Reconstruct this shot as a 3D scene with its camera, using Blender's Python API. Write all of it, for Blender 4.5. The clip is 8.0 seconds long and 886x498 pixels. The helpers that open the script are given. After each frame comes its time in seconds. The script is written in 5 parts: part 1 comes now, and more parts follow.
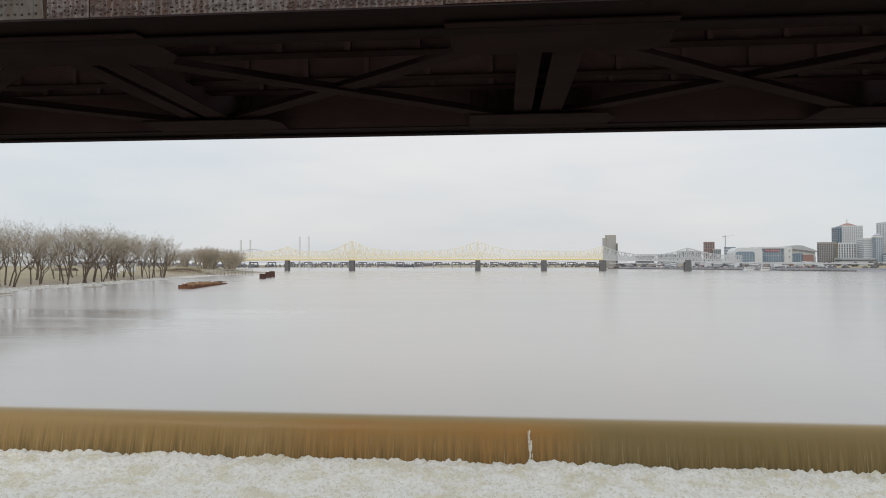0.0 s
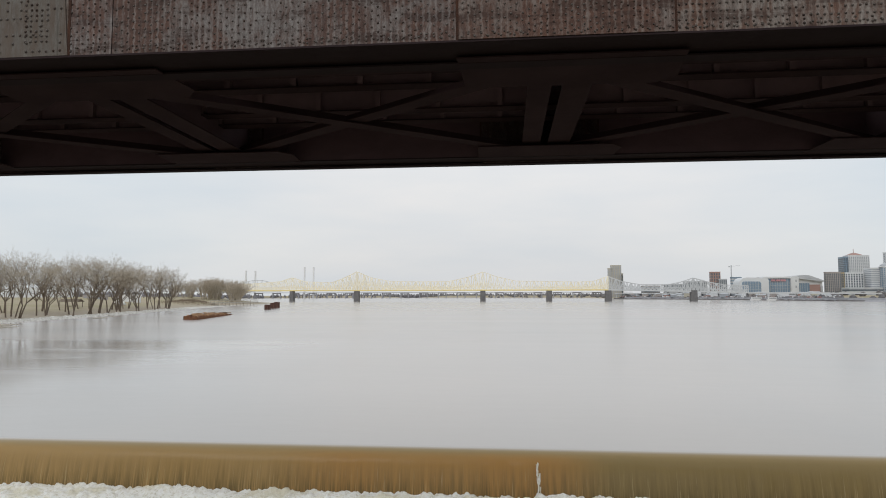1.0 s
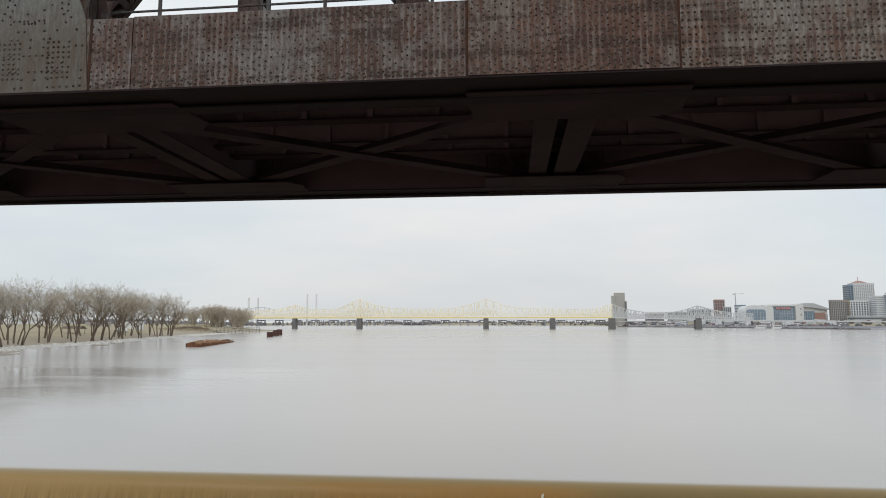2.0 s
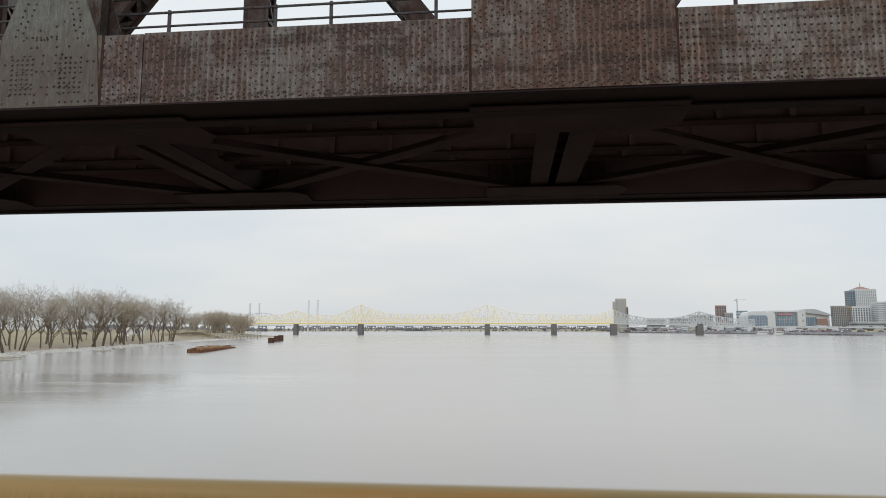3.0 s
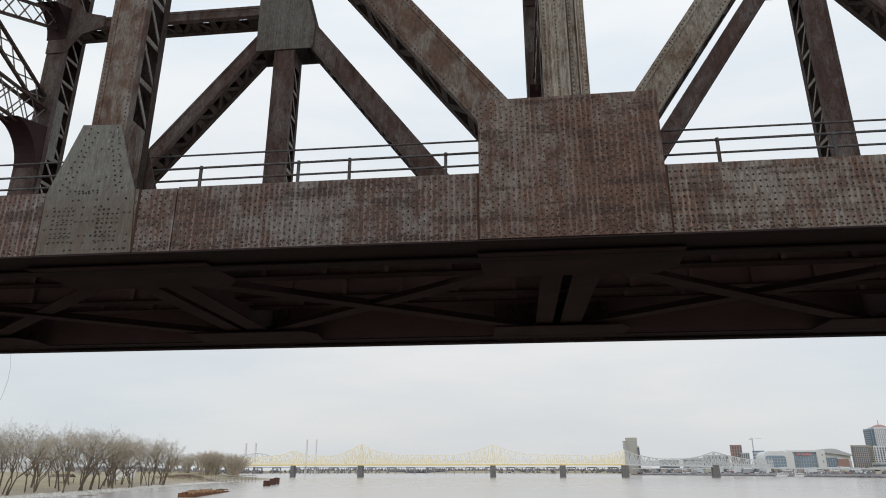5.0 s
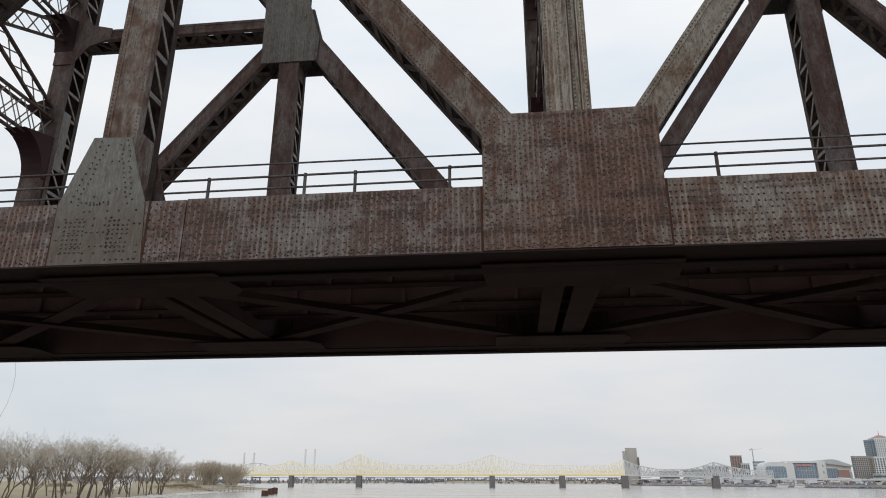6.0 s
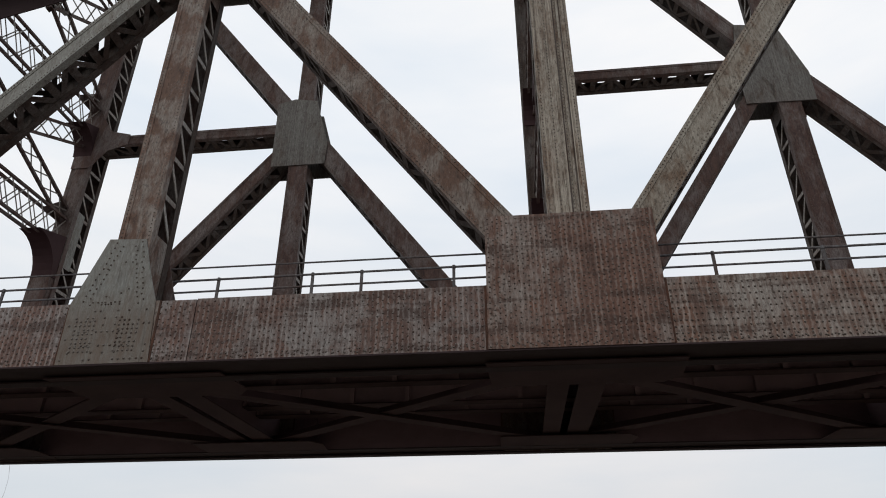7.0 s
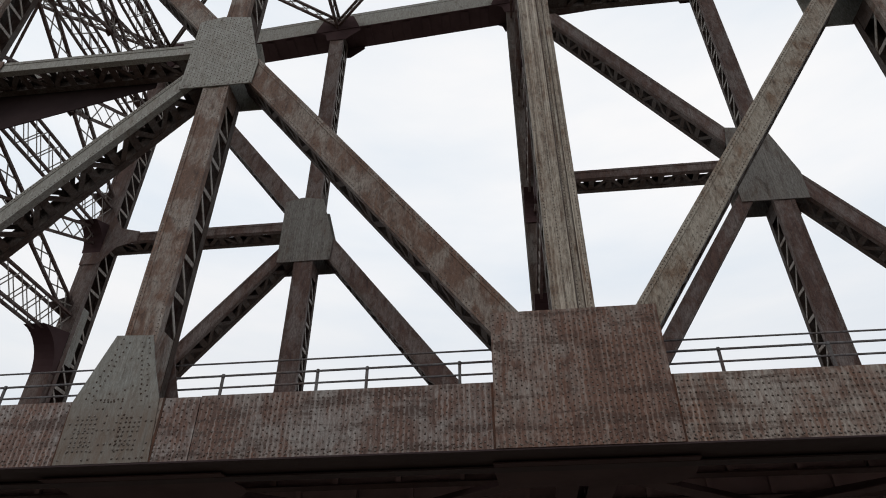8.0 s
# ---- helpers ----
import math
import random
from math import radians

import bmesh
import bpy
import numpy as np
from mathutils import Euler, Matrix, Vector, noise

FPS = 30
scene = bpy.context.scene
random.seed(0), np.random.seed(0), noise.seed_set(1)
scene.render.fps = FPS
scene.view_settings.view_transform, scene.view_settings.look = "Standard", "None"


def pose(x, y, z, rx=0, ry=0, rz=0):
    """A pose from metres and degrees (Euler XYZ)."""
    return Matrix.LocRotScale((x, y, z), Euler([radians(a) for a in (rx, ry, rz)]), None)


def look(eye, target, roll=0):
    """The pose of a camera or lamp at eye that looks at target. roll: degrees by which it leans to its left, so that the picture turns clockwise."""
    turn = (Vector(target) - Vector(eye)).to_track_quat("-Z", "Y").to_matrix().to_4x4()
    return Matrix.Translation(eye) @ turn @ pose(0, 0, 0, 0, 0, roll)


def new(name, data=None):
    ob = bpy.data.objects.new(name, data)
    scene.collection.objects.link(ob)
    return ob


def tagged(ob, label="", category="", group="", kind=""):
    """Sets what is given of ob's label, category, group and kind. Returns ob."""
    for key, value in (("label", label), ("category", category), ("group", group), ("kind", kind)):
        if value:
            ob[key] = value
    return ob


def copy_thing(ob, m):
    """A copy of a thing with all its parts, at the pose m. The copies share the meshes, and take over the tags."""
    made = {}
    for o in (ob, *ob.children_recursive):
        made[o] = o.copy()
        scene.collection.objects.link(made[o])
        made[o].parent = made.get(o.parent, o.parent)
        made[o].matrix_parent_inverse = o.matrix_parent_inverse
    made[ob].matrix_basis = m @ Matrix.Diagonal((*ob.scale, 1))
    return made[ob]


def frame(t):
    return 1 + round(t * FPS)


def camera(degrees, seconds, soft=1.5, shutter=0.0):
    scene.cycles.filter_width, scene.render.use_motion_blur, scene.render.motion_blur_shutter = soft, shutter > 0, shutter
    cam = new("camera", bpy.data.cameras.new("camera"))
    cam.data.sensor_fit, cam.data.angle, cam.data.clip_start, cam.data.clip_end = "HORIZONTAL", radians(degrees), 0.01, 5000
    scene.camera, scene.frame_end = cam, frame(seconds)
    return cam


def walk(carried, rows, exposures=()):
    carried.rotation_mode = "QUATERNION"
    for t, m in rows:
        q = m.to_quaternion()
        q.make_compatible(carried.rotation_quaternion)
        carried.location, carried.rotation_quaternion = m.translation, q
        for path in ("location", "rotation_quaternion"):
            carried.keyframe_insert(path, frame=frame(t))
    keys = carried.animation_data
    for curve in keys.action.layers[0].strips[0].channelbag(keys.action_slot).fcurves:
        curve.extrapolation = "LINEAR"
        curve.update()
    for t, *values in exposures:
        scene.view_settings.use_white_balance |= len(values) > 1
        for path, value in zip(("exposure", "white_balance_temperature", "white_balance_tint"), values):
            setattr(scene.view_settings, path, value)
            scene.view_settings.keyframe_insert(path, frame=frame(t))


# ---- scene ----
cam = camera(67.6, 8.0, 1.0)

PATH = [
    (0, (0.723, -8.301, 9.693), (0.541, -6.31, 9.741), -0.0),
    (0.5, (0.697, -8.372, 9.652), (0.508, -6.386, 9.786), -0.1),
    (1, (0.617, -8.388, 9.683), (0.421, -6.402, 9.823), -0.1),
    (1.5, (0.552, -8.428, 9.715), (0.35, -6.444, 9.855), -0.0),
    (2, (0.538, -8.524, 9.72), (0.334, -6.547, 9.942), -0.0),
    (2.2, (0.53, -8.564, 9.738), (0.326, -6.588, 9.972), -0.0),
    (3.3, (0.512, -8.763, 9.788), (0.302, -6.789, 10.032), -0.0),
    (3.5, (0.501, -8.806, 9.782), (0.29, -6.838, 10.066), 0.0),
    (4, (0.49, -8.932, 9.786), (0.28, -6.982, 10.181), -0.0),
    (4.5, (0.494, -9.026, 9.792), (0.283, -7.095, 10.271), 0.1),
    (4.7, (0.478, -9.082, 9.798), (0.27, -7.183, 10.392), -0.1),
    (5.8, (0.44, -9.296, 9.768), (0.231, -7.42, 10.428), 0.1),
    (6, (0.406, -9.351, 9.765), (0.201, -7.474, 10.426), 0.1),
    (6.5, (0.404, -9.484, 9.754), (0.205, -7.705, 10.645), 0.0),
    (7, (0.379, -9.582, 9.726), (0.182, -7.82, 10.651), 0.0),
    (7.5, (0.342, -9.672, 9.705), (0.153, -7.992, 10.774), 0.0),
    (8, (0.302, -9.72, 9.681), (0.12, -8.106, 10.849), 0.0),
]
walk(cam, [(t, look(eye, target, roll)) for t, eye, target, roll in PATH],
     [(0.0, 0.0, 6500, 10), (1.5, 0.03, 6480, 9.6), (2.0, 0.04, 6470, 8.6), (3.5, 0.03, 6460, 8.4), (4.7, 0.02, 6460, 9), (6.5, 0.0, 6460, 11), (7.5, 0.03, 6530, 11.5), (8.0, 0.03, 6550, 11.5)])

# ---- world, sun ----
SUN_EL, SUN_AZ = 38.0, 200.0
world = bpy.data.worlds.new("overcast_sky")
scene.world = world
world.use_nodes = True
wn, wl = world.node_tree.nodes, world.node_tree.links
wn.clear()
w_out = wn.new("ShaderNodeOutputWorld")
w_bg = wn.new("ShaderNodeBackground")
w_sky = wn.new("ShaderNodeTexSky")
w_sky.sky_type = "NISHITA"
w_sky.sun_disc = False
w_sky.sun_elevation, w_sky.sun_rotation = radians(SUN_EL), radians(SUN_AZ)
w_sky.air_density, w_sky.dust_density = 1.0, 3.0
w_scale = wn.new("ShaderNodeVectorMath")
w_scale.operation = "SCALE"
w_scale.inputs["Scale"].default_value = 0.09
wl.new(w_sky.outputs["Color"], w_scale.inputs[0])
w_co = wn.new("ShaderNodeTexCoord")
w_map = wn.new("ShaderNodeMapping")
w_map.inputs["Scale"].default_value = (1.0, 1.0, 4.5)
w_map.inputs["Rotation"].default_value = (0.0, 0.12, 0.0)
wl.new(w_co.outputs["Generated"], w_map.inputs["Vector"])
w_noise = wn.new("ShaderNodeTexNoise")
w_noise.inputs["Scale"].default_value = 2.3
w_noise.inputs["Detail"].default_value = 5.0
w_noise.inputs["Roughness"].default_value = 0.5
wl.new(w_map.outputs["Vector"], w_noise.inputs["Vector"])
w_ramp = wn.new("ShaderNodeValToRGB")
w_ramp.color_ramp.elements[0].position, w_ramp.color_ramp.elements[0].color = 0.3, (0.70, 0.755, 0.80, 1)
w_ramp.color_ramp.elements[1].position, w_ramp.color_ramp.elements[1].color = 0.72, (0.86, 0.86, 0.85, 1)
wl.new(w_noise.outputs["Fac"], w_ramp.inputs["Fac"])
w_sep = wn.new("ShaderNodeSeparateXYZ")
wl.new(w_co.outputs["Generated"], w_sep.inputs["Vector"])
w_high = wn.new("ShaderNodeMapRange")
w_high.inputs["From Min"].default_value, w_high.inputs["From Max"].default_value = 0.05, 0.6
w_high.inputs["To Min"].default_value, w_high.inputs["To Max"].default_value = 0.94, 1.2
wl.new(w_sep.outputs["Z"], w_high.inputs["Value"])
w_lift = wn.new("ShaderNodeVectorMath")
w_lift.operation = "SCALE"
wl.new(w_ramp.outputs["Color"], w_lift.inputs[0])
wl.new(w_high.outputs["Result"], w_lift.inputs["Scale"])
w_abs = wn.new("ShaderNodeMath")
w_abs.operation = "ABSOLUTE"
wl.new(w_sep.outputs["X"], w_abs.inputs[0])
w_side = wn.new("ShaderNodeMapRange")
w_side.interpolation_type = "SMOOTHSTEP"
w_side.inputs["From Min"].default_value, w_side.inputs["From Max"].default_value = 0.1, 0.6
wl.new(w_abs.outputs["Value"], w_side.inputs["Value"])
w_hue = wn.new("ShaderNodeMix")
w_hue.data_type = "RGBA"
w_hue.inputs["A"].default_value, w_hue.inputs["B"].default_value = (1.025, 0.995, 0.985, 1), (0.982, 1.0, 1.014, 1)
w_up = wn.new("ShaderNodeMapRange")
w_up.inputs["From Min"].default_value, w_up.inputs["From Max"].default_value = 0.08, 0.32
w_up.inputs["To Max"].default_value = 0.8
wl.new(w_sep.outputs["Z"], w_up.inputs["Value"])
w_cool = wn.new("ShaderNodeMath")
w_cool.operation = "MAXIMUM"
wl.new(w_side.outputs["Result"], w_cool.inputs[0])
wl.new(w_up.outputs["Result"], w_cool.inputs[1])
wl.new(w_cool.outputs["Value"], w_hue.inputs["Factor"])
w_tint = wn.new("ShaderNodeVectorMath")
w_tint.operation = "MULTIPLY"
wl.new(w_lift.outputs["Vector"], w_tint.inputs[0])
wl.new(w_hue.outputs["Result"], w_tint.inputs[1])
w_mix = wn.new("ShaderNodeMix")
w_mix.data_type = "RGBA"
w_mix.inputs["Factor"].default_value = 0.9
wl.new(w_scale.outputs["Vector"], w_mix.inputs["A"])
wl.new(w_tint.outputs["Vector"], w_mix.inputs["B"])
wl.new(w_mix.outputs["Result"], w_bg.inputs["Color"])
w_bg.inputs["Strength"].default_value = 1.0
wl.new(w_bg.outputs["Background"], w_out.inputs["Surface"])

sun = new("sun", bpy.data.lights.new("sun", "SUN"))
sun.data.energy, sun.data.angle, sun.data.color = 0.5, radians(25), (1.0, 0.96, 0.9)
sun.matrix_world = look((0, 0, 100), (0 - 60 * math.sin(radians(SUN_AZ)), -60 * math.cos(radians(SUN_AZ)), 100 - 60 * math.tan(radians(SUN_EL))))


# ---- materials ----
def material(name, rough=0.6, metal=0.0, spec=0.5):
    m = bpy.data.materials.new(name)
    m.use_nodes = True
    nt = m.node_tree
    b = nt.nodes["Principled BSDF"]
    b.inputs["Roughness"].default_value = rough
    b.inputs["Metallic"].default_value = metal
    b.inputs["Specular IOR Level"].default_value = spec
    return m, nt, b


def noise_node(nt, scale, stretch=(1, 1, 1), detail=4.0, rough=0.55, offset=0.0, swirl=0.0):
    co = nt.nodes.new("ShaderNodeTexCoord")
    mp = nt.nodes.new("ShaderNodeMapping")
    mp.inputs["Scale"].default_value = stretch
    mp.inputs["Location"].default_value = (offset, offset * 0.7, offset * 1.3)
    n = nt.nodes.new("ShaderNodeTexNoise")
    n.inputs["Scale"].default_value, n.inputs["Detail"].default_value = scale, detail
    n.inputs["Roughness"].default_value, n.inputs["Distortion"].default_value = rough, swirl
    nt.links.new(co.outputs["Object"], mp.inputs["Vector"])
    nt.links.new(mp.outputs["Vector"], n.inputs["Vector"])
    return n.outputs["Fac"]


def ramp(nt, fac, stops):
    r = nt.nodes.new("ShaderNodeValToRGB")
    els = r.color_ramp.elements
    while len(els) < len(stops):
        els.new(0.5)
    for e, (p, c) in zip(els, stops):
        e.position, e.color = p, (*c, 1)
    nt.links.new(fac, r.inputs["Fac"])
    return r.outputs["Color"]


def blend(nt, fac, a, b, mode="MIX"):
    m = nt.nodes.new("ShaderNodeMix")
    m.data_type, m.blend_type = "RGBA", mode
    for sock, val in (("Factor", fac), ("A", a), ("B", b)):
        if isinstance(val, (int, float)):
            m.inputs[sock].default_value = val
        elif isinstance(val, tuple):
            m.inputs[sock].default_value = (*val, 1)
        else:
            nt.links.new(val, m.inputs[sock])
    return m.outputs["Result"]


def bump(nt, bsdf, height, strength, dist=0.01):
    b = nt.nodes.new("ShaderNodeBump")
    b.inputs["Strength"].default_value, b.inputs["Distance"].default_value = strength, dist
    nt.links.new(height, b.inputs["Height"])
    nt.links.new(b.outputs["Normal"], bsdf.inputs["Normal"])


def steel(name, paint, rust, dark, amount, rough=0.7, offset=0.0, columns=0.0, stain=None, grain=0.0):
    """Old riveted steel: remnants of chalky paint on rust, darker scabs, and runs that follow the rain down."""
    m, nt, b = material(name, rough, 0.0, 0.2)
    big = noise_node(nt, 0.8, (1.2, 1.2, 0.9), 3, 0.6, offset)
    patch = noise_node(nt, 3.1, (1.15, 1.15, 0.5), 8, 0.68, offset + 15, 0.7)
    runs = noise_node(nt, 1.0, (12, 12, 1.5), 6, 0.72, offset + 3)
    thin = noise_node(nt, 1.0, (30, 30, 6.5), 6, 0.75, offset + 5, 0.5)
    fine = noise_node(nt, 21.0, (1, 1, 0.5), 6, 0.8, offset + 7)
    pale = tuple(min(1.0, 1.75 * c + 0.015) for c in paint)
    tawny = (1.28 * rust[0], 1.15 * rust[1], 1.02 * rust[2])
    deep = tuple(0.42 * c for c in rust)
    # where paint is left: patches, more of them in some stretches than in others
    lift = nt.nodes.new("ShaderNodeMath")
    lift.operation = "MULTIPLY_ADD"
    lift.inputs[1].default_value, lift.inputs[2].default_value = 0.75, 0.125
    nt.links.new(big, lift.inputs[0])
    where = nt.nodes.new("ShaderNodeMath")
    where.operation = "ADD"
    nt.links.new(patch, where.inputs[0])
    nt.links.new(lift.outputs["Value"], where.inputs[1])
    half = nt.nodes.new("ShaderNodeMath")
    half.operation = "MULTIPLY"
    half.inputs[1].default_value = 0.5
    nt.links.new(where.outputs["Value"], half.inputs[0])
    rusty = blend(nt, ramp(nt, runs, [(0.42, (0, 0, 0)), (0.62, (0.8, 0.8, 0.8))]), rust, tawny)
    chalk = blend(nt, ramp(nt, thin, [(0.5, (0, 0, 0)), (0.68, (0.6, 0.6, 0.6))]), paint, pale)
    base = blend(nt, ramp(nt, half.outputs["Value"], [(amount - 0.065, (0, 0, 0)), (amount + 0.005, (0.7, 0.7, 0.7)), (amount + 0.075, (1, 1, 1))]), rusty, chalk)
    base = blend(nt, ramp(nt, thin, [(0.34, (0.75, 0.75, 0.75)), (0.5, (0, 0, 0))]), base, rust)
    base = blend(nt, ramp(nt, runs, [(0.3, (0.7, 0.7, 0.7)), (0.42, (0, 0, 0))]), base, deep)
    base = blend(nt, ramp(nt, patch, [(0.3, (0.85, 0.85, 0.85)), (0.41, (0, 0, 0))]), base, deep)
    base = blend(nt, ramp(nt, fine, [(0.37, (0.7, 0.7, 0.7)), (0.47, (0, 0, 0))]), base, dark)
    base = blend(nt, ramp(nt, fine, [(0.57, (0, 0, 0)), (0.68, (0.32, 0.32, 0.32))]), base, pale)
    if grain:
        # long thin washes straight down a post
        wash = noise_node(nt, 1.0, (24, 24, 0.16), 4, 0.72, offset + 19)
        base = blend(nt, ramp(nt, wash, [(0.34, (grain, grain, grain)), (0.47, (0, 0, 0))]), base, deep)
        base = blend(nt, ramp(nt, wash, [(0.54, (0, 0, 0)), (0.66, (grain, grain, grain))]), base, pale)
    if columns:
        # brown smears along the plate
        band = noise_node(nt, 1.0, (0.9, 1, 5.5), 7, 0.7, offset + 11, 0.5)
        base = blend(nt, ramp(nt, band, [(0.5, (0, 0, 0)), (0.6, (0.8, 0.8, 0.8))]), base, tuple(0.48 * c for c in rust))
        # pale wash lines left by rain running down between the rivet columns
        wave = nt.nodes.new("ShaderNodeTexWave")
        wave.wave_type, wave.bands_direction = "BANDS", "X"
        wave.inputs["Scale"].default_value = 2 * math.pi / (20 * 0.085)
        wave.inputs["Distortion"].default_value, wave.inputs["Detail"].default_value = 3.6, 5.0
        wave.inputs["Detail Scale"].default_value = 4.0
        co = nt.nodes.new("ShaderNodeTexCoord")
        nt.links.new(co.outputs["Object"], wave.inputs["Vector"])
        gate = blend(nt, 1.0, ramp(nt, wave.outputs["Fac"], [(0.45, (0, 0, 0)), (0.9, (1, 1, 1))]), ramp(nt, runs, [(0.38, (0, 0, 0)), (0.62, (1, 1, 1))]), "MULTIPLY")
        base = blend(nt, gate, base, blend(nt, columns, base, pale))
    if stain:
        # rust washed over the foot of the plate, below a wavering line
        geo = nt.nodes.new("ShaderNodeNewGeometry")
        sep = nt.nodes.new("ShaderNodeSeparateXYZ")
        nt.links.new(geo.outputs["Position"], sep.inputs["Vector"])
        mr = nt.nodes.new("ShaderNodeMapRange")
        mr.inputs["From Min"].default_value, mr.inputs["From Max"].default_value = stain[0] + 0.35, stain[0] - 0.25
        nt.links.new(sep.outputs["Z"], mr.inputs["Value"])
        wet = blend(nt, 1.0, mr.outputs["Result"], ramp(nt, runs, [(0.3, (0.3, 0.3, 0.3)), (0.6, (0.85, 0.85, 0.85))]), "MULTIPLY")
        base = blend(nt, wet, base, blend(nt, 0.85, base, stain[1]))
    info = nt.nodes.new("ShaderNodeObjectInfo")
    base = blend(nt, 1.0, base, ramp(nt, info.outputs["Random"], [(0, (0.86, 0.83, 0.80)), (1, (1.1, 1.1, 1.1))]), "MULTIPLY")
    nt.links.new(base, b.inputs["Base Color"])
    bump(nt, b, fine, 0.8, 0.008)
    return m


def mottled(name, a, b_, scale=2.0, rough=0.8, stretch=(1, 1, 1), relief=0.3, dist=0.02, offset=0.0, spec=0.3):
    m, nt, b = material(name, rough, 0.0, spec)
    n1, n2 = noise_node(nt, scale, stretch, 6, 0.6, offset), noise_node(nt, scale * 9, stretch, 3, 0.6, offset + 2)
    base = blend(nt, ramp(nt, n1, [(0.35, (0, 0, 0)), (0.65, (1, 1, 1))]), a, b_)
    base = blend(nt, 0.35, base, blend(nt, n2, a, b_))
    nt.links.new(base, b.inputs["Base Color"])
    bump(nt, b, n2, relief, dist)
    return m


STEEL = steel("weathered_brown_steel", (0.195, 0.178, 0.163), (0.1, 0.062, 0.048), (0.034, 0.026, 0.022), 0.535)
OLIVE = steel("olive_grey_weathered_steel", (0.22, 0.203, 0.175), (0.112, 0.078, 0.056), (0.045, 0.034, 0.027), 0.49, 0.7, 9.0)
WASHED = steel("rain_streaked_olive_steel", (0.23, 0.208, 0.176), (0.11, 0.072, 0.05), (0.045, 0.033, 0.026), 0.485, 0.65, 8.0, grain=0.8)
STRIPED = steel("rain_washed_brown_steel", (0.178, 0.168, 0.164), (0.1, 0.06, 0.05), (0.03, 0.023, 0.02), 0.53, 0.7, 0.0, 0.42)
CHALKY = steel("chalky_riveted_steel", (0.212, 0.196, 0.181), (0.118, 0.072, 0.057), (0.034, 0.026, 0.022), 0.53, 0.7, 3.3, 0.36)
GUSSET = steel("rust_streaked_gusset_steel", (0.205, 0.186, 0.175), (0.116, 0.066, 0.052), (0.032, 0.023, 0.02), 0.56, 0.7, 2.6, 0.34)
FOOT_GREY = steel("rust_washed_grey_steel", (0.175, 0.184, 0.178), (0.14, 0.126, 0.112), (0.115, 0.106, 0.097), 0.44, 0.65, 5.0, 0.0, (14.0, (0.115, 0.08, 0.06)))
STEEL_GREY = steel("weathered_grey_green_steel", (0.178, 0.181, 0.168), (0.122, 0.105, 0.088), (0.085, 0.075, 0.066), 0.43, 0.6, 5.0)
# downward faces of the bridge: shade put into the colour
UNDER_DARK = mottled("shade_dark_underside_steel", (0.038, 0.0235, 0.0245), (0.06, 0.038, 0.039), 1.1, 0.9, relief=0.2, spec=0.03)
DULL_GREY = steel("dull_grey_gusset_steel", (0.128, 0.125, 0.118), (0.085, 0.07, 0.061), (0.05, 0.042, 0.038), 0.46, 0.7, 12.0, grain=0.3)
# darker rusty steel, with shade from the near truss put into the colour
RUSTED = steel("shade_darkened_rusty_steel", (0.13, 0.113, 0.108), (0.074, 0.047, 0.042), (0.036, 0.026, 0.022), 0.53, 0.75, 14.0)
# inner faces of the members: their shade is put into this darker colour
DARKENED = steel("shade_darkened_steel", (0.08, 0.072, 0.068), (0.048, 0.035, 0.03), (0.022, 0.017, 0.016), 0.53, 0.85, 21.0)
LACE_M = steel("dull_grey_lacing_steel", (0.26, 0.248, 0.232), (0.15, 0.12, 0.102), (0.08, 0.066, 0.058), 0.45, 0.65, 17.0)
# deck, stringer and inner webs: paled to make up for little light inside
RUST_IN = mottled("light_lifted_rusty_steel", (0.3, 0.215, 0.228), (0.21, 0.15, 0.16), 0.9, 0.9, relief=0.3, spec=0.1)
# far chord web and floor beams: shade put into a darker brown
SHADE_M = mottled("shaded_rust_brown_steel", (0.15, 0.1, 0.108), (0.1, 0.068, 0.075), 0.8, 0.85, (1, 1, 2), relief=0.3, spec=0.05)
# chord bottoms and their flanges: black stands in for the unlit underside
BLACK = mottled("shade_black_steel", (0.03, 0.021, 0.0225), (0.042, 0.03, 0.031), 1.3, 0.9, relief=0.2, spec=0.05)
RIVET = steel("dark_rusted_rivet_heads", (0.12, 0.106, 0.096), (0.055, 0.038, 0.031), (0.027, 0.02, 0.018), 0.5, 0.45, 6.0)
RAIL_M = steel("dark_handrail_steel", (0.09, 0.09, 0.095), (0.07, 0.05, 0.045), (0.04, 0.035, 0.03), 0.45, 0.6, 2.0)
SEAM = mottled("bright_rust_seam", (0.085, 0.034, 0.019), (0.028, 0.017, 0.013), 6, 0.9)
YELLOW = mottled("yellow_bridge_paint", (0.86, 0.70, 0.30), (0.80, 0.67, 0.33), 0.05, 0.6)
# road bridge trusses: yellow paled, with distance haze put into the colour
CREAM = mottled("haze_paled_yellow_paint", (0.92, 0.85, 0.68), (0.88, 0.83, 0.70), 0.05, 0.6)
SILVER = mottled("silver_bridge_paint", (0.60, 0.61, 0.61), (0.52, 0.53, 0.54), 0.05, 0.6)
PIER_M = mottled("dark_pier_stone", (0.13, 0.125, 0.13), (0.2, 0.195, 0.19), 0.2, 0.9)
CONCRETE = mottled("pale_concrete", (0.62, 0.62, 0.61), (0.46, 0.46, 0.47), 0.1, 0.85)
# far pylons: grey concrete whitened, haze put into its colour
WHITE_C = mottled("haze_paled_concrete", (0.80, 0.80, 0.79), (0.74, 0.74, 0.74), 0.1, 0.8)
BARK = mottled("grey_brown_bark", (0.118, 0.091, 0.068), (0.195, 0.156, 0.119), 1.5, 0.95)
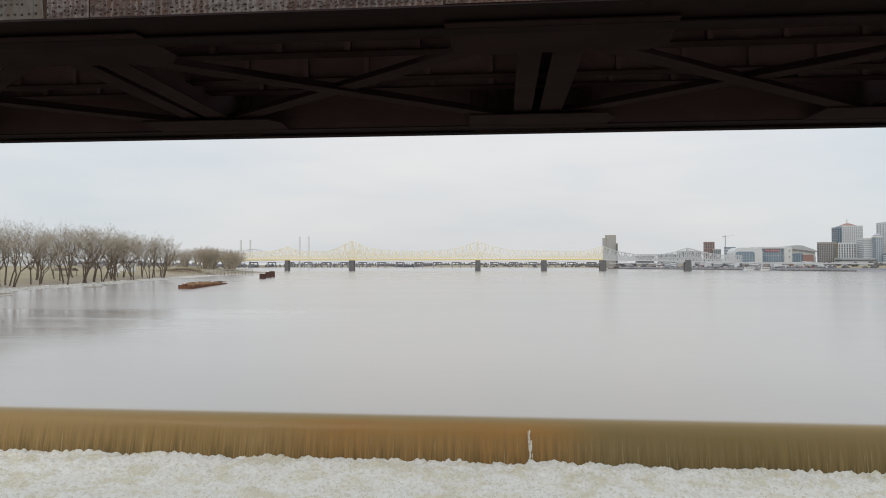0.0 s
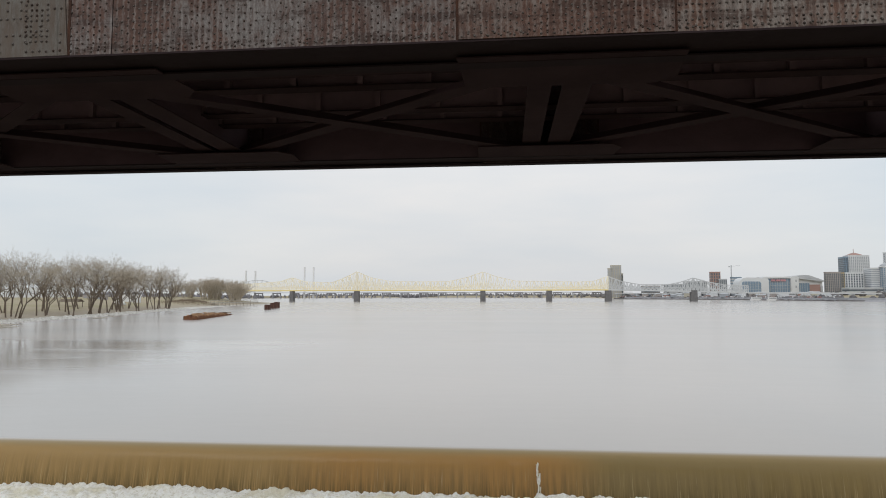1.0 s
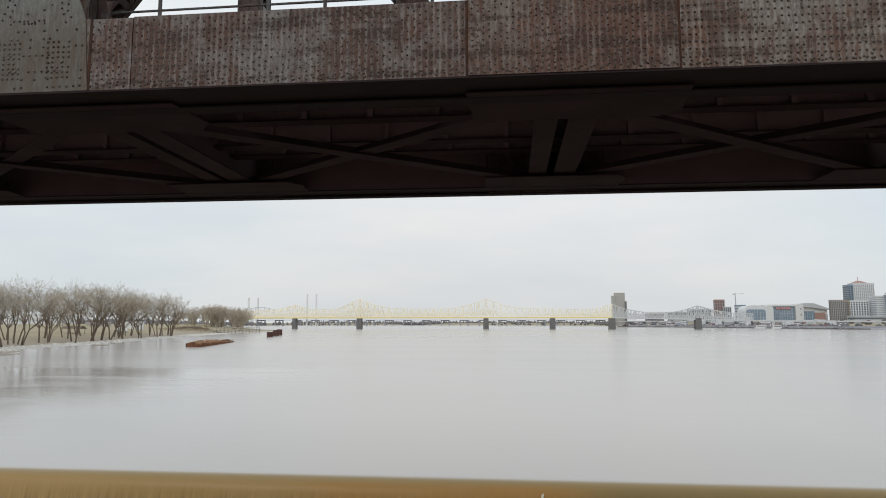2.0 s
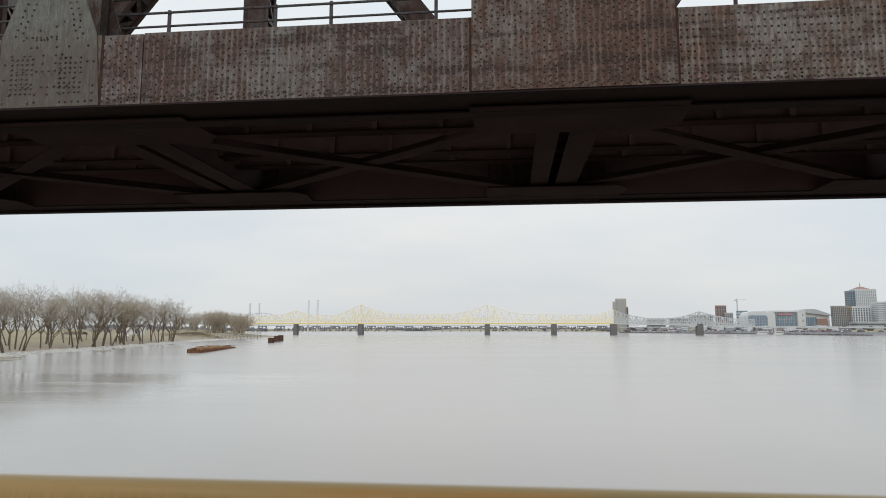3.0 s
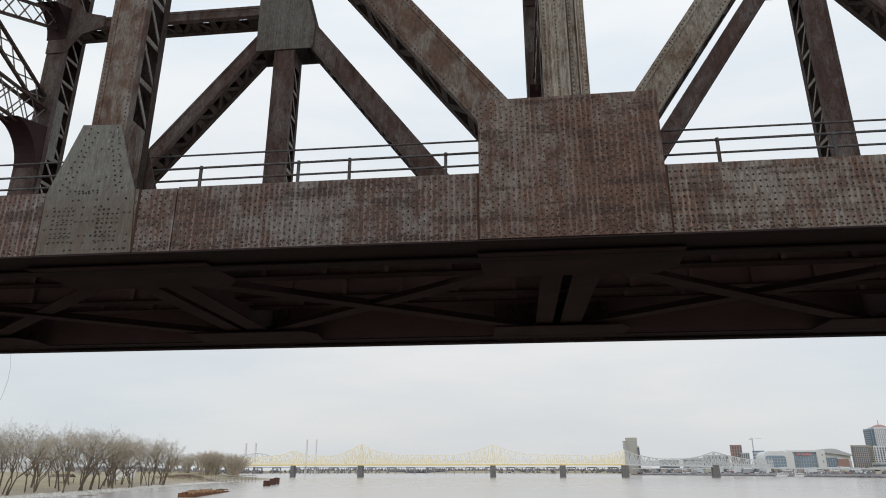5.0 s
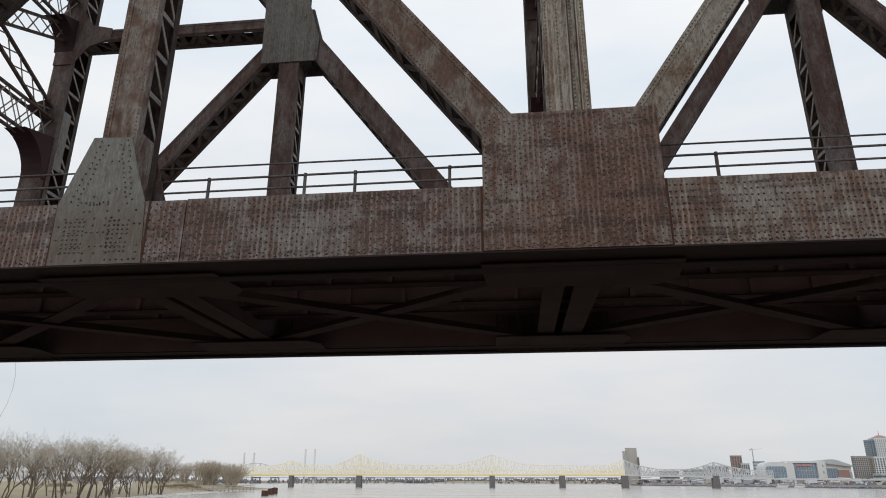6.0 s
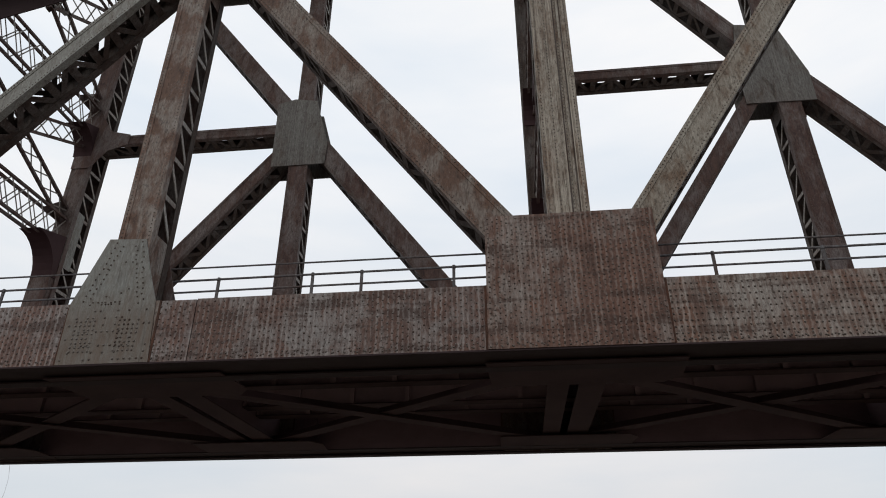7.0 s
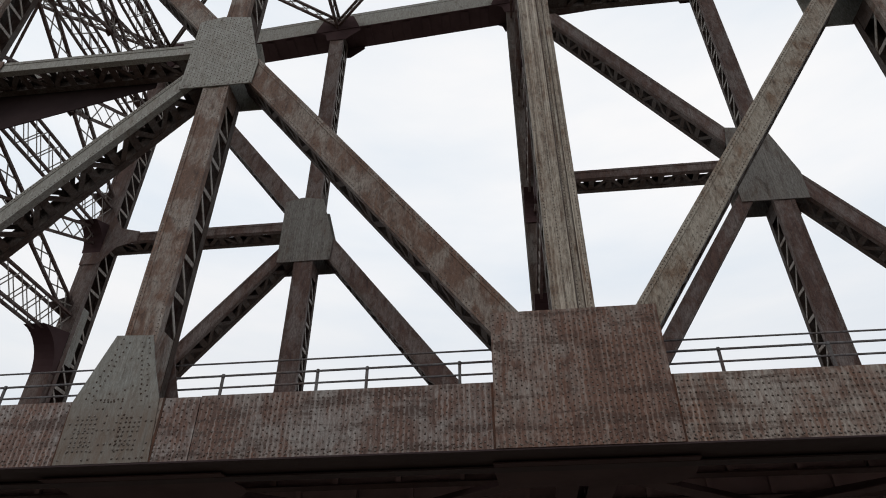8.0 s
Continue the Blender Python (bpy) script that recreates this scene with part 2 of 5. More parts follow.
BRUSH = mottled("olive_tan_brush", (0.42, 0.36, 0.285), (0.52, 0.45, 0.37), 1.5, 0.95, offset=6)
TWIG = mottled("tan_twigs", (0.34, 0.293, 0.228), (0.43, 0.374, 0.295), 1.5, 0.95, offset=4)
RUSTY = mottled("rusted_sheet_piling", (0.24, 0.11, 0.055), (0.11, 0.055, 0.038), 0.8, 0.95)
DARK_RUST = mottled("dark_rusted_piling", (0.13, 0.065, 0.05), (0.08, 0.045, 0.038), 0.8, 0.95)
DEBRIS = mottled("tan_debris_and_dead_grass", (0.42, 0.26, 0.14), (0.17, 0.085, 0.045), 0.9, 0.95)
DRIFT = mottled("bleached_driftwood", (0.50, 0.46, 0.40), (0.36, 0.32, 0.27), 1.2, 0.9)
SHORE_WOOD = mottled("bare_shore_trees", (0.13, 0.125, 0.125), (0.22, 0.21, 0.21), 0.03, 0.95)
PALE_ROCK = mottled("pale_shore_rock", (0.78, 0.76, 0.72), (0.52, 0.49, 0.45), 0.7, 0.9)
FAR_WOOD = mottled("far_bare_woods", (0.165, 0.16, 0.17), (0.25, 0.24, 0.25), 0.03, 0.95)


def water_material(name, colour, colour2, rough, bumps, slick=False):
    m, nt, b = material(name, rough, 0.0, 0.5)
    b.inputs["IOR"].default_value = 1.33
    n = noise_node(nt, 0.012, (1, 0.35, 1), 5, 0.6)
    nt.links.new(ramp(nt, n, [(0.35, colour), (0.65, colour2)]), b.inputs["Base Color"])
    r1 = noise_node(nt, 0.5, (0.5, 1.0, 1), 3, 0.5, 2)
    r2 = noise_node(nt, 0.02, (0.35, 1.6, 1), 4, 0.6, 8)
    rr = nt.nodes.new("ShaderNodeMapRange")
    rr.inputs["From Min"].default_value, rr.inputs["From Max"].default_value = 0.42, 0.62
    rr.inputs["To Min"].default_value, rr.inputs["To Max"].default_value = rough * 0.95, rough * 1.05
    nt.links.new(r2, rr.inputs["Value"])
    if slick:
        # a sheltered slick off the wooded bank, calmer than the open river
        geo = nt.nodes.new("ShaderNodeNewGeometry")
        sep = nt.nodes.new("ShaderNodeSeparateXYZ")
        nt.links.new(geo.outputs["Position"], sep.inputs["Vector"])
        calm = ramp(nt, noise_node(nt, 0.03, (0.6, 3.2, 1), 6, 0.68, 31), [(0.36, (0.25, 0.25, 0.25)), (0.56, (1, 1, 1))])
        for axis, lo, hi in (("Y", 142, 118), ("X", -22, -62)):
            mr = nt.nodes.new("ShaderNodeMapRange")
            mr.interpolation_type = "SMOOTHSTEP"
            mr.inputs["From Min"].default_value, mr.inputs["From Max"].default_value = lo, hi
            nt.links.new(sep.outputs[axis], mr.inputs["Value"])
            calm = blend(nt, 1.0, calm, mr.outputs["Result"], "MULTIPLY")
        nt.links.new(blend(nt, calm, rr.outputs["Result"], (0.085, 0.085, 0.085)), b.inputs["Roughness"])
    else:
        nt.links.new(rr.outputs["Result"], b.inputs["Roughness"])
    bump(nt, b, r1, bumps, 0.05)
    return m


WATER = water_material("muddy_river_water", (0.452, 0.412, 0.38), (0.408, 0.39, 0.373), 0.19, 0.2, True)
TAIL = water_material("churned_tailwater", (0.10, 0.08, 0.055), (0.15, 0.125, 0.09), 0.3, 0.6)


def fall_material():
    m, nt, b = material("brown_falling_water", 0.22, 0.0, 0.3)
    b.inputs["IOR"].default_value = 1.33
    streak = noise_node(nt, 1.0, (3.2, 0.12, 0.12), 5, 0.65)
    thin = noise_node(nt, 1.0, (14.0, 0.3, 0.35), 3, 0.7, 4)
    wide = noise_node(nt, 0.09, (1, 0.2, 0.2), 3, 0.5, 1.7)
    co = nt.nodes.new("ShaderNodeTexCoord")
    sep = nt.nodes.new("ShaderNodeSeparateXYZ")
    nt.links.new(co.outputs["Object"], sep.inputs["Vector"])
    def span(axis, lo, hi):
        r = nt.nodes.new("ShaderNodeMapRange")
        r.interpolation_type = "SMOOTHSTEP"
        r.inputs["From Min"].default_value, r.inputs["From Max"].default_value = lo, hi
        nt.links.new(sep.outputs[axis], r.inputs["Value"])
        return r.outputs["Result"]

    warm = blend(nt, ramp(nt, wide, [(0.35, (0, 0, 0)), (0.6, (1, 1, 1))]), (0.33, 0.205, 0.078), (0.34, 0.185, 0.06))
    base = blend(nt, span("X", -16, -9), (0.335, 0.216, 0.088), warm)
    base = blend(nt, span("X", 2.2, 7.5), base, (0.232, 0.165, 0.07))
    low = span("Z", -0.25, -1.9)
    base = blend(nt, low, base, blend(nt, ramp(nt, streak, [(0.35, (0.6, 0.6, 0.6)), (0.6, (0, 0, 0))]), base, (0.13, 0.092, 0.04)))
    rag = span("Z", -1.5, -2.7)
    base = blend(nt, rag, base, blend(nt, ramp(nt, thin, [(0.4, (0.75, 0.75, 0.75)), (0.56, (0, 0, 0))]), base, (0.085, 0.07, 0.03)))
    base = blend(nt, low, base, blend(nt, ramp(nt, thin, [(0.6, (0, 0, 0)), (0.76, (0.7, 0.7, 0.7))]), base, (0.46, 0.37, 0.21)))
    base = blend(nt, span("Y", 33.4, 34.0), base, (0.27, 0.195, 0.092))
    base = blend(nt, span("Y", 34.0, 34.68), base, (0.44, 0.40, 0.36))
    nt.links.new(base, b.inputs["Base Color"])
    bump(nt, b, thin, 0.2, 0.03)
    return m


def foam_material():
    m, nt, b = material("white_water_foam", 0.75, 0.0, 0.3)
    n1 = noise_node(nt, 0.6, (1, 1.2, 1), 6, 0.65)
    n2 = noise_node(nt, 4.6, (1, 0.8, 1), 7, 0.8, 3)
    base = blend(nt, ramp(nt, n1, [(0.48, (0, 0, 0)), (0.62, (1, 1, 1))]), (0.86, 0.84, 0.79), (0.74, 0.69, 0.55))
    base = blend(nt, ramp(nt, n2, [(0.38, (0.9, 0.9, 0.9)), (0.5, (0, 0, 0))]), base, (0.60, 0.55, 0.43))
    base = blend(nt, ramp(nt, n2, [(0.56, (0, 0, 0)), (0.66, (0.8, 0.8, 0.8))]), base, (0.92, 0.91, 0.88))
    nt.links.new(base, b.inputs["Base Color"])
    bump(nt, b, n2, 0.8, 0.12)
    return m


def ground_material():
    m, nt, b = material("winter_bank_ground", 0.95, 0.0, 0.2)
    geo = nt.nodes.new("ShaderNodeNewGeometry")
    sep = nt.nodes.new("ShaderNodeSeparateXYZ")
    nt.links.new(geo.outputs["Position"], sep.inputs["Vector"])
    n1, n2 = noise_node(nt, 0.05, (1, 1, 1), 6, 0.65), noise_node(nt, 1.2, (1, 1, 1), 4, 0.6, 3)
    tan = blend(nt, n2, (0.31, 0.265, 0.19), (0.44, 0.375, 0.27))
    lawn = blend(nt, n2, (0.27, 0.25, 0.15), (0.36, 0.32, 0.2))
    grass = blend(nt, ramp(nt, n1, [(0.46, (0, 0, 0)), (0.58, (0.8, 0.8, 0.8))]), tan, lawn)
    mud = blend(nt, n2, (0.70, 0.68, 0.64), (0.40, 0.37, 0.33))
    hgt = nt.nodes.new("ShaderNodeMapRange")
    hgt.inputs["From Min"].default_value, hgt.inputs["From Max"].default_value = 0.6, 1.05
    nt.links.new(sep.outputs["Z"], hgt.inputs["Value"])
    litter = blend(nt, n2, (0.29, 0.245, 0.19), (0.43, 0.375, 0.3))
    top = nt.nodes.new("ShaderNodeMapRange")
    top.inputs["From Min"].default_value, top.inputs["From Max"].default_value = 1.6, 3.2
    nt.links.new(sep.outputs["Z"], top.inputs["Value"])
    base = blend(nt, hgt.outputs["Result"], mud, blend(nt, top.outputs["Result"], litter, grass))
    nt.links.new(base, b.inputs["Base Color"])
    bump(nt, b, n2, 0.5, 0.1)
    return m


FALL, FOAM, GROUND = fall_material(), foam_material(), ground_material()


# ---- mesh building ----
class Build:
    """Vertices and faces of one mesh."""

    def __init__(self):
        self.v, self.f = [], []

    def hull(self, ring_a, ring_b):
        """A closed prism between two rings of equal count."""
        k, n = len(self.v), len(ring_a)
        self.v += [tuple(p) for p in ring_a] + [tuple(p) for p in ring_b]
        self.f += [tuple(range(k + n - 1, k - 1, -1)), tuple(range(k + n, k + 2 * n))]
        self.f += [(k + i, k + (i + 1) % n, k + n + (i + 1) % n, k + n + i) for i in range(n)]
        return self

    def box(self, x0, x1, y0, y1, z0, z1):
        return self.hull([(x0, y0, z0), (x1, y0, z0), (x1, y1, z0), (x0, y1, z0)], [(x0, y0, z1), (x1, y0, z1), (x1, y1, z1), (x0, y1, z1)])

    def bar(self, a, b, s, t):
        """A rectangular bar from a to b; s and t are half-width vectors across it."""
        a, b, s, t = Vector(a), Vector(b), Vector(s), Vector(t)
        ring = (-s - t, s - t, s + t, -s + t)
        return self.hull([a + r for r in ring], [b + r for r in ring])

    def rod(self, a, b, r0, r1=None, n=6):
        a, b = Vector(a), Vector(b)
        d = (b - a).normalized()
        s = d.orthogonal().normalized()
        t = d.cross(s)
        r1 = r0 if r1 is None else r1
        turn = [(math.cos(2 * math.pi * i / n), math.sin(2 * math.pi * i / n)) for i in range(n)]
        return self.hull([a + r0 * (c * s + e * t) for c, e in turn], [b + r1 * (c * s + e * t) for c, e in turn])

    def plate(self, outline, y0, y1):
        """A plate in a plane across y, from an outline of (x, z)."""
        return self.hull([(x, y0, z) for x, z in outline], [(x, y1, z) for x, z in outline])

    def rivet(self, x, y, z, r=0.0175, out=-1):
        """A domed rivet head on a face across y."""
        k = len(self.v)
        for rr, hh in ((1.0, 0.0), (0.72, 0.6)):
            for i in range(6):
                a = math.pi * i / 3
                self.v.append((x + r * rr * math.cos(a), y + out * r * 1.05 * hh, z + r * rr * math.sin(a)))
        self.v.append((x, y + out * r * 1.05, z))
        for i in range(6):
            j = (i + 1) % 6
            self.f.append((k + i, k + j, k + 6 + j, k + 6 + i))
            self.f.append((k + 6 + i, k + 6 + j, k + 12))
        return self


def mesh_of(build, mat, name="mesh", smooth=False):
    me = bpy.data.meshes.new(name)
    me.from_pydata(build.v, [], build.f)
    me.materials.append(mat)
    if smooth:
        me.polygons.foreach_set("use_smooth", [True] * len(me.polygons))
    bm = bmesh.new()
    bm.from_mesh(me)
    bmesh.ops.recalc_face_normals(bm, faces=bm.faces)
    bm.to_mesh(me)
    bm.free()
    return me


def part(name, build, mat, parent=None, label="", kind="", smooth=False):
    ob = new(name, mesh_of(build, mat, name, smooth))
    if parent:
        ob.parent = parent
    return tagged(ob, label=label, kind=kind)


def thing(name, label, category, group="", kind="", at=(0, 0, 0)):
    ob = new(name)
    ob.location = at
    ob.empty_display_size = 0.5
    return tagged(ob, label, category, group, kind)


# ---- ground and river ----
LEFT_BANK = [(-400, -120), (0, -150), (34, -166), (120, -172), (213, -179), (307, -195), (480, -238), (560, -254), (624, -250), (720, -253), (760, -420), (1200, -640), (1700, -800), (2300, -860), (2650, -400)]
RIGHT_BANK = [(-400, 330), (34, 380), (500, 470), (960, 520), (1150, 470), (1275, 450), (1435, 390), (1645, 275), (2000, 250), (2320, 200), (2650, -400)]


def bank_x(table, y):
    ys, xs = [p[0] for p in table], [p[1] for p in table]
    return float(np.interp(y, ys, xs))


def land(x, y):
    """Height of the ground: river bed, a beach, and a bank that rises behind it."""
    if y > 2650:
        inland = y - 2650
    else:
        inland = max(bank_x(LEFT_BANK, y) - x, x - bank_x(RIGHT_BANK, y))
    inland += 2.0 * noise.noise((x * 0.05, y * 0.05, 0.0))
    if inland < 0:
        return max(-6.0, inland * 0.25)
    rough = 0.35 * noise.noise((x * 0.11, y * 0.11, 3.0)) * min(1.0, inland / 6)
    return min(inland * 0.11, 1.1) + min(max(inland - 10, 0) * 0.085, 7.5) + rough + 3.2 * math.exp(-((x + 275) / 13) ** 2 - ((y - 548) / 26) ** 2) * min(1.0, inland / 6)


def ground():
    xs = np.unique(np.concatenate([np.arange(-3000, -420, 90), np.arange(-420, -120, 4.0), np.arange(-120, 260, 38), np.arange(260, 760, 18), np.arange(760, 3100, 90)]))
    ys = np.unique(np.concatenate([np.arange(-400, 20, 35), np.arange(20, 800, 8.0), np.arange(800, 1900, 30), np.arange(1900, 4600, 90)]))
    b = Build()
    b.v = [(float(x), float(y), land(float(x), float(y))) for y in ys for x in xs]
    n = len(xs)
    b.f = [(j * n + i, j * n + i + 1, (j + 1) * n + i + 1, (j + 1) * n + i) for j in range(len(ys) - 1) for i in range(n - 1)]
    tagged(part("ground", b, GROUND, smooth=True), "winter river bank of dry grass and pale mud", "ground", kind="structure")


ground()


def grid(name, xs, ys, height, mat, label, parent=None):
    b = Build()
    b.v = [(float(x), float(y), height(float(x), float(y))) for y in ys for x in xs]
    n = len(xs)
    b.f = [(j * n + i, j * n + i + 1, (j + 1) * n + i + 1, (j + 1) * n + i) for j in range(len(ys) - 1) for i in range(n - 1)]
    return tagged(part(name, b, mat, parent, smooth=True), label, "water", kind="structure")


POOL_END = 34.7
grid("water", np.concatenate([np.arange(-1500, -300, 100), np.arange(-300, 400, 20), np.arange(400, 1000, 100)]), np.concatenate([np.arange(POOL_END, 400, 12), np.arange(400, 2900, 80)]), lambda x, y: 0.0, WATER, "calm muddy grey river water above a dam")
FALL_PROFILE = [(POOL_END, 0.0), (34.45, -0.01), (34.2, -0.035), (33.95, -0.09), (33.75, -0.18), (33.55, -0.36), (33.38, -0.66), (33.24, -1.05), (33.12, -1.6), (33.02, -2.2), (32.95, -2.8), (32.9, -3.4)]


def waterfall():
    b = Build()
    xs = np.arange(-166, 300, 0.4)
    for x in xs:
        for i, (y, z) in enumerate(FALL_PROFILE):
            w = min(1.0, max(0, i - 3) / 5)
            d = 0.09 * w * noise.noise((x * 1.1, z * 0.25, 0.0)) + 0.04 * w * noise.noise((x * 4.0, z * 0.4, 5.0))
            b.v.append((float(x), y + d, z))
    n = len(FALL_PROFILE)
    b.f = [(i * n + j, (i + 1) * n + j, (i + 1) * n + j + 1, i * n + j + 1) for i in range(len(xs) - 1) for j in range(n - 1)]
    tagged(part("waterfall", b, FALL, smooth=True), "brown sheet of water falling over the dam crest", "water", kind="structure")
    wall = Build().box(-166, 300, 34.0, 36.5, -6, -0.9)
    tagged(part("dam_wall", wall, CONCRETE), "concrete dam sill behind the falling water", "dam", kind="structure")


waterfall()


def spout(x):
    """A torn white strand where the sheet splits."""
    b = Build()
    rs = random.Random(5)
    for k in range(30):
        px, z = x + rs.gauss(0, 0.06), -0.45 - 2.3 * rs.random()
        q = px + rs.gauss(0, 0.05)
        b.rod((px, 33.2 - 0.12 * (-z), z), (q, 33.1 - 0.12 * (-z), z - rs.uniform(0.3, 0.7)), rs.uniform(0.02, 0.05), 0.015, 5)
    tagged(part("water_spout", b, FOAM), "thin white strand of water splitting the brown fall", "water", kind="stuff")


spout(2.3)


def boil(x, y):
    near = math.exp(-max(0.0, 33.0 - y) / 2.2)
    h = 0.22 * noise.noise((x * 0.4, y * 0.6, 0)) + 0.2 * noise.noise((x * 1.3, y * 1.5, 4)) + 0.17 * noise.noise((x * 3.1, y * 3.3, 9)) + 0.12 * noise.noise((x * 7.5, y * 7.5, 2))
    crest = 0.22 * abs(noise.noise((x * 2.2, y * 1.1, 7))) + 0.08 * abs(noise.noise((x * 5.5, y * 3.5, 3)))
    return -2.85 + h * 0.85 + (0.3 + crest) * near


grid("foam", np.arange(-40, 36, 0.12), np.arange(23.0, 33.3, 0.11), boil, FOAM, "white boiling foam at the foot of the dam")
grid("tailwater", np.concatenate([np.arange(-200, -46, 14), np.arange(-46, 47, 4), np.arange(60, 420, 20)]), np.concatenate([np.arange(-420, 0, 20), np.arange(0, 33, 1.5)]), lambda x, y: -3.25 + 0.3 * noise.noise((x * 0.3, y * 0.4, 1.0)), TAIL, "muddy churned river water below the dam")

# ---- the railway bridge ----
PANEL, MID = 7.55, 1.37
NODES = [MID + PANEL * k for k in range(-5, 5)]
CH0, CH1, DEEP, FAR_Y = 13.0, 14.066, 0.95, 7.27


def top_z(x):
    return 35.05 + 0.105 * x if x < 12 else 36.3


bridge = thing("railway_bridge", "old riveted steel through-truss railway bridge, rusty brown and grey", "bridge", at=(0, 0, 0))


def lacing(parent, a, b, w, y0, y1, face, pitch, single, mat, slots=False):
    """Zigzag bars between the two webs of a member, on one of its narrow faces."""
    a, b = Vector((a[0], 0, a[1])), Vector((b[0], 0, b[1]))
    u = (b - a).normalized()
    n = Vector((-u.z, 0, u.x))
    length = (b - a).length
    count = max(2, round(length / pitch))
    step = length / count
    pieces = []
    for i in range(count):
        p = a + u * (i * step) + n * (face * (w / 2 - 0.02))
        q = p + u * step
        pa, qa = Vector((p.x, y1, p.z)), Vector((q.x, y0, q.z))
        if i % 2 and slots:
            pa, qa = Vector((p.x, y0, p.z)), Vector((q.x, y1, q.z))
        d = (qa - pa).normalized()
        s = d.cross(n).normalized()
        pieces.append((pa, qa, s * (0.06 if slots else 0.036), n * 0.008))
        if i:
            pieces.append((Vector((p.x, y0, p.z)), Vector((p.x, y1, p.z)), u * (0.09 if slots else 0.05), n * 0.008))
    if single:
        for pa, qa, s, t in pieces:
            part("lacing_bar", Build().bar(pa, qa, s, t), mat, parent)
    else:
        build = Build()
        for pa, qa, s, t in pieces:
            build.bar(pa, qa, s, t)
        part("lacing", build, mat, parent, kind="stuff")


def member(name, a, b, w, y0, mat, single=False, pitch=0.75, rivets=True, deep=DEEP, edge=0.11, faces=(-1, 1), label="", foot=0.55, solid=False, back=0):
    """A built-up truss member: two riveted webs with edge angles, laced together. a and b: (x, z)."""
    va, vb = Vector((a[0], 0, a[1])), Vector((b[0], 0, b[1]))
    u = (vb - va).normalized()
    n = Vector((-u.z, 0, u.x))
    y3 = Vector((0, 1, 0))
    length = (vb - va).length
    ob = None
    # webs and angles turned inward get the shade-dark colour
    for y_in, sgn in ((y0, 1), (y0 + deep, -1)):
        yc = y_in + sgn * 0.024
        web = Build().bar(va + y3 * yc, vb + y3 * yc, n * (w / 2), y3 * 0.012)
        if ob is None:
            ob = part(name, web, mat, bridge, label)
        else:
            part("web_plate", web, RUSTED if back == 1 else DARKENED, ob)
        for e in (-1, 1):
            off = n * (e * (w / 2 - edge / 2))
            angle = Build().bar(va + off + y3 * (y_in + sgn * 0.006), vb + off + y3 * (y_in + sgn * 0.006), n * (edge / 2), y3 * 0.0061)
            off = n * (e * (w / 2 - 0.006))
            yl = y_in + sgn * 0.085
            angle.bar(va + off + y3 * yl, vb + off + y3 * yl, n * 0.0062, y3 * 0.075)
            part("edge_angle", angle, mat if sgn > 0 else DARKENED, ob)
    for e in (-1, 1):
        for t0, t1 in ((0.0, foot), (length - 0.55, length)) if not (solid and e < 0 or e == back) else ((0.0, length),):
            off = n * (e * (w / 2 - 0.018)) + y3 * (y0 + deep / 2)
            part("batten_plate", Build().bar(va + off + u * t0, va + off + u * t1, n * 0.006, y3 * (deep / 2 - 0.03)), mat if foot > 1 else DARKENED, ob)
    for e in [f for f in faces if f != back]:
        # posts take the paler bars that catch light, other lacing the shade-dark colour
        lacing(ob, va.xz + u.xz * (foot - 0.05), vb.xz - u.xz * 0.5, w, y0 + 0.05, y0 + deep - 0.05, e, pitch, single, *((LACE_M,) if name == "post" else (DARKENED, True)))
    if rivets:
        riv = Build()
        count = int(length / 0.078)
        rows = [e * (w / 2 - edge * 0.5) for e in (-1, 1)] + ([e * 0.11 for e in (-1, 1)] if w > 0.68 and w < 0.8 else [])
        for off in rows:
            for i in range(1, count):
                p = va + u * (i * length / count) + n * off
                riv.rivet(p.x, y0 if abs(off) > 0.15 else y0 + 0.012, p.z, 0.0145)
        part("rivets", riv, RIVET, ob, kind="stuff", smooth=True)
    return ob


def inside(poly, x, z):
    hit = False
    for (x0, z0), (x1, z1) in zip(poly, poly[1:] + poly[:1]):
        if (z0 > z) != (z1 > z) and x < (x1 - x0) * (z - z0) / (z1 - z0) + x0:
            hit = not hit
    return hit


def rivet_field(poly, y, dx, dz, stagger, skip, seed, jitter=0.004, r=0.0205):
    """Rivet heads in staggered columns over a plate."""
    rnd = random.Random(seed)
    riv = Build()
    x0, x1 = min(p[0] for p in poly), max(p[0] for p in poly)
    z0, z1 = min(p[1] for p in poly), max(p[1] for p in poly)
    i, x = 0, x0 + 0.05
    while x < x1 - 0.03:
        z = z0 + 0.05 + (dz / 2 if stagger and i % 2 else 0)
        while z < z1 - 0.03:
            if rnd.random() > skip and all(inside(poly, x + ox, z + oz) for ox, oz in ((0.03, 0), (-0.03, 0), (0, 0.03), (0, -0.03))):
                riv.rivet(x + rnd.uniform(-jitter, jitter), y, z + rnd.uniform(-jitter, jitter), r)
            z += dz
        x += dx
        i += 1
    return riv


def slab(name, poly, y0, y1, mat, parent, label, field=None, seed=1):
    ob = part(name, Build().plate(poly, y0, y1), mat, parent, label)
    if field:
        riv = rivet_field(poly, y0, *field, seed, 0.006, 0.0155)
        xa, xb = min(p[0] for p in poly), max(p[0] for p in poly)
        zb = min(p[1] for p in poly)
        for i in range(int((xb - xa) / 0.085)):
            riv.rivet(xa + 0.04 + i * 0.085, y0, zb + 0.035 + (0.035 if i % 2 else 0.0))
        part("rivets", riv, RIVET, ob, kind="stuff", smooth=True)
    return ob


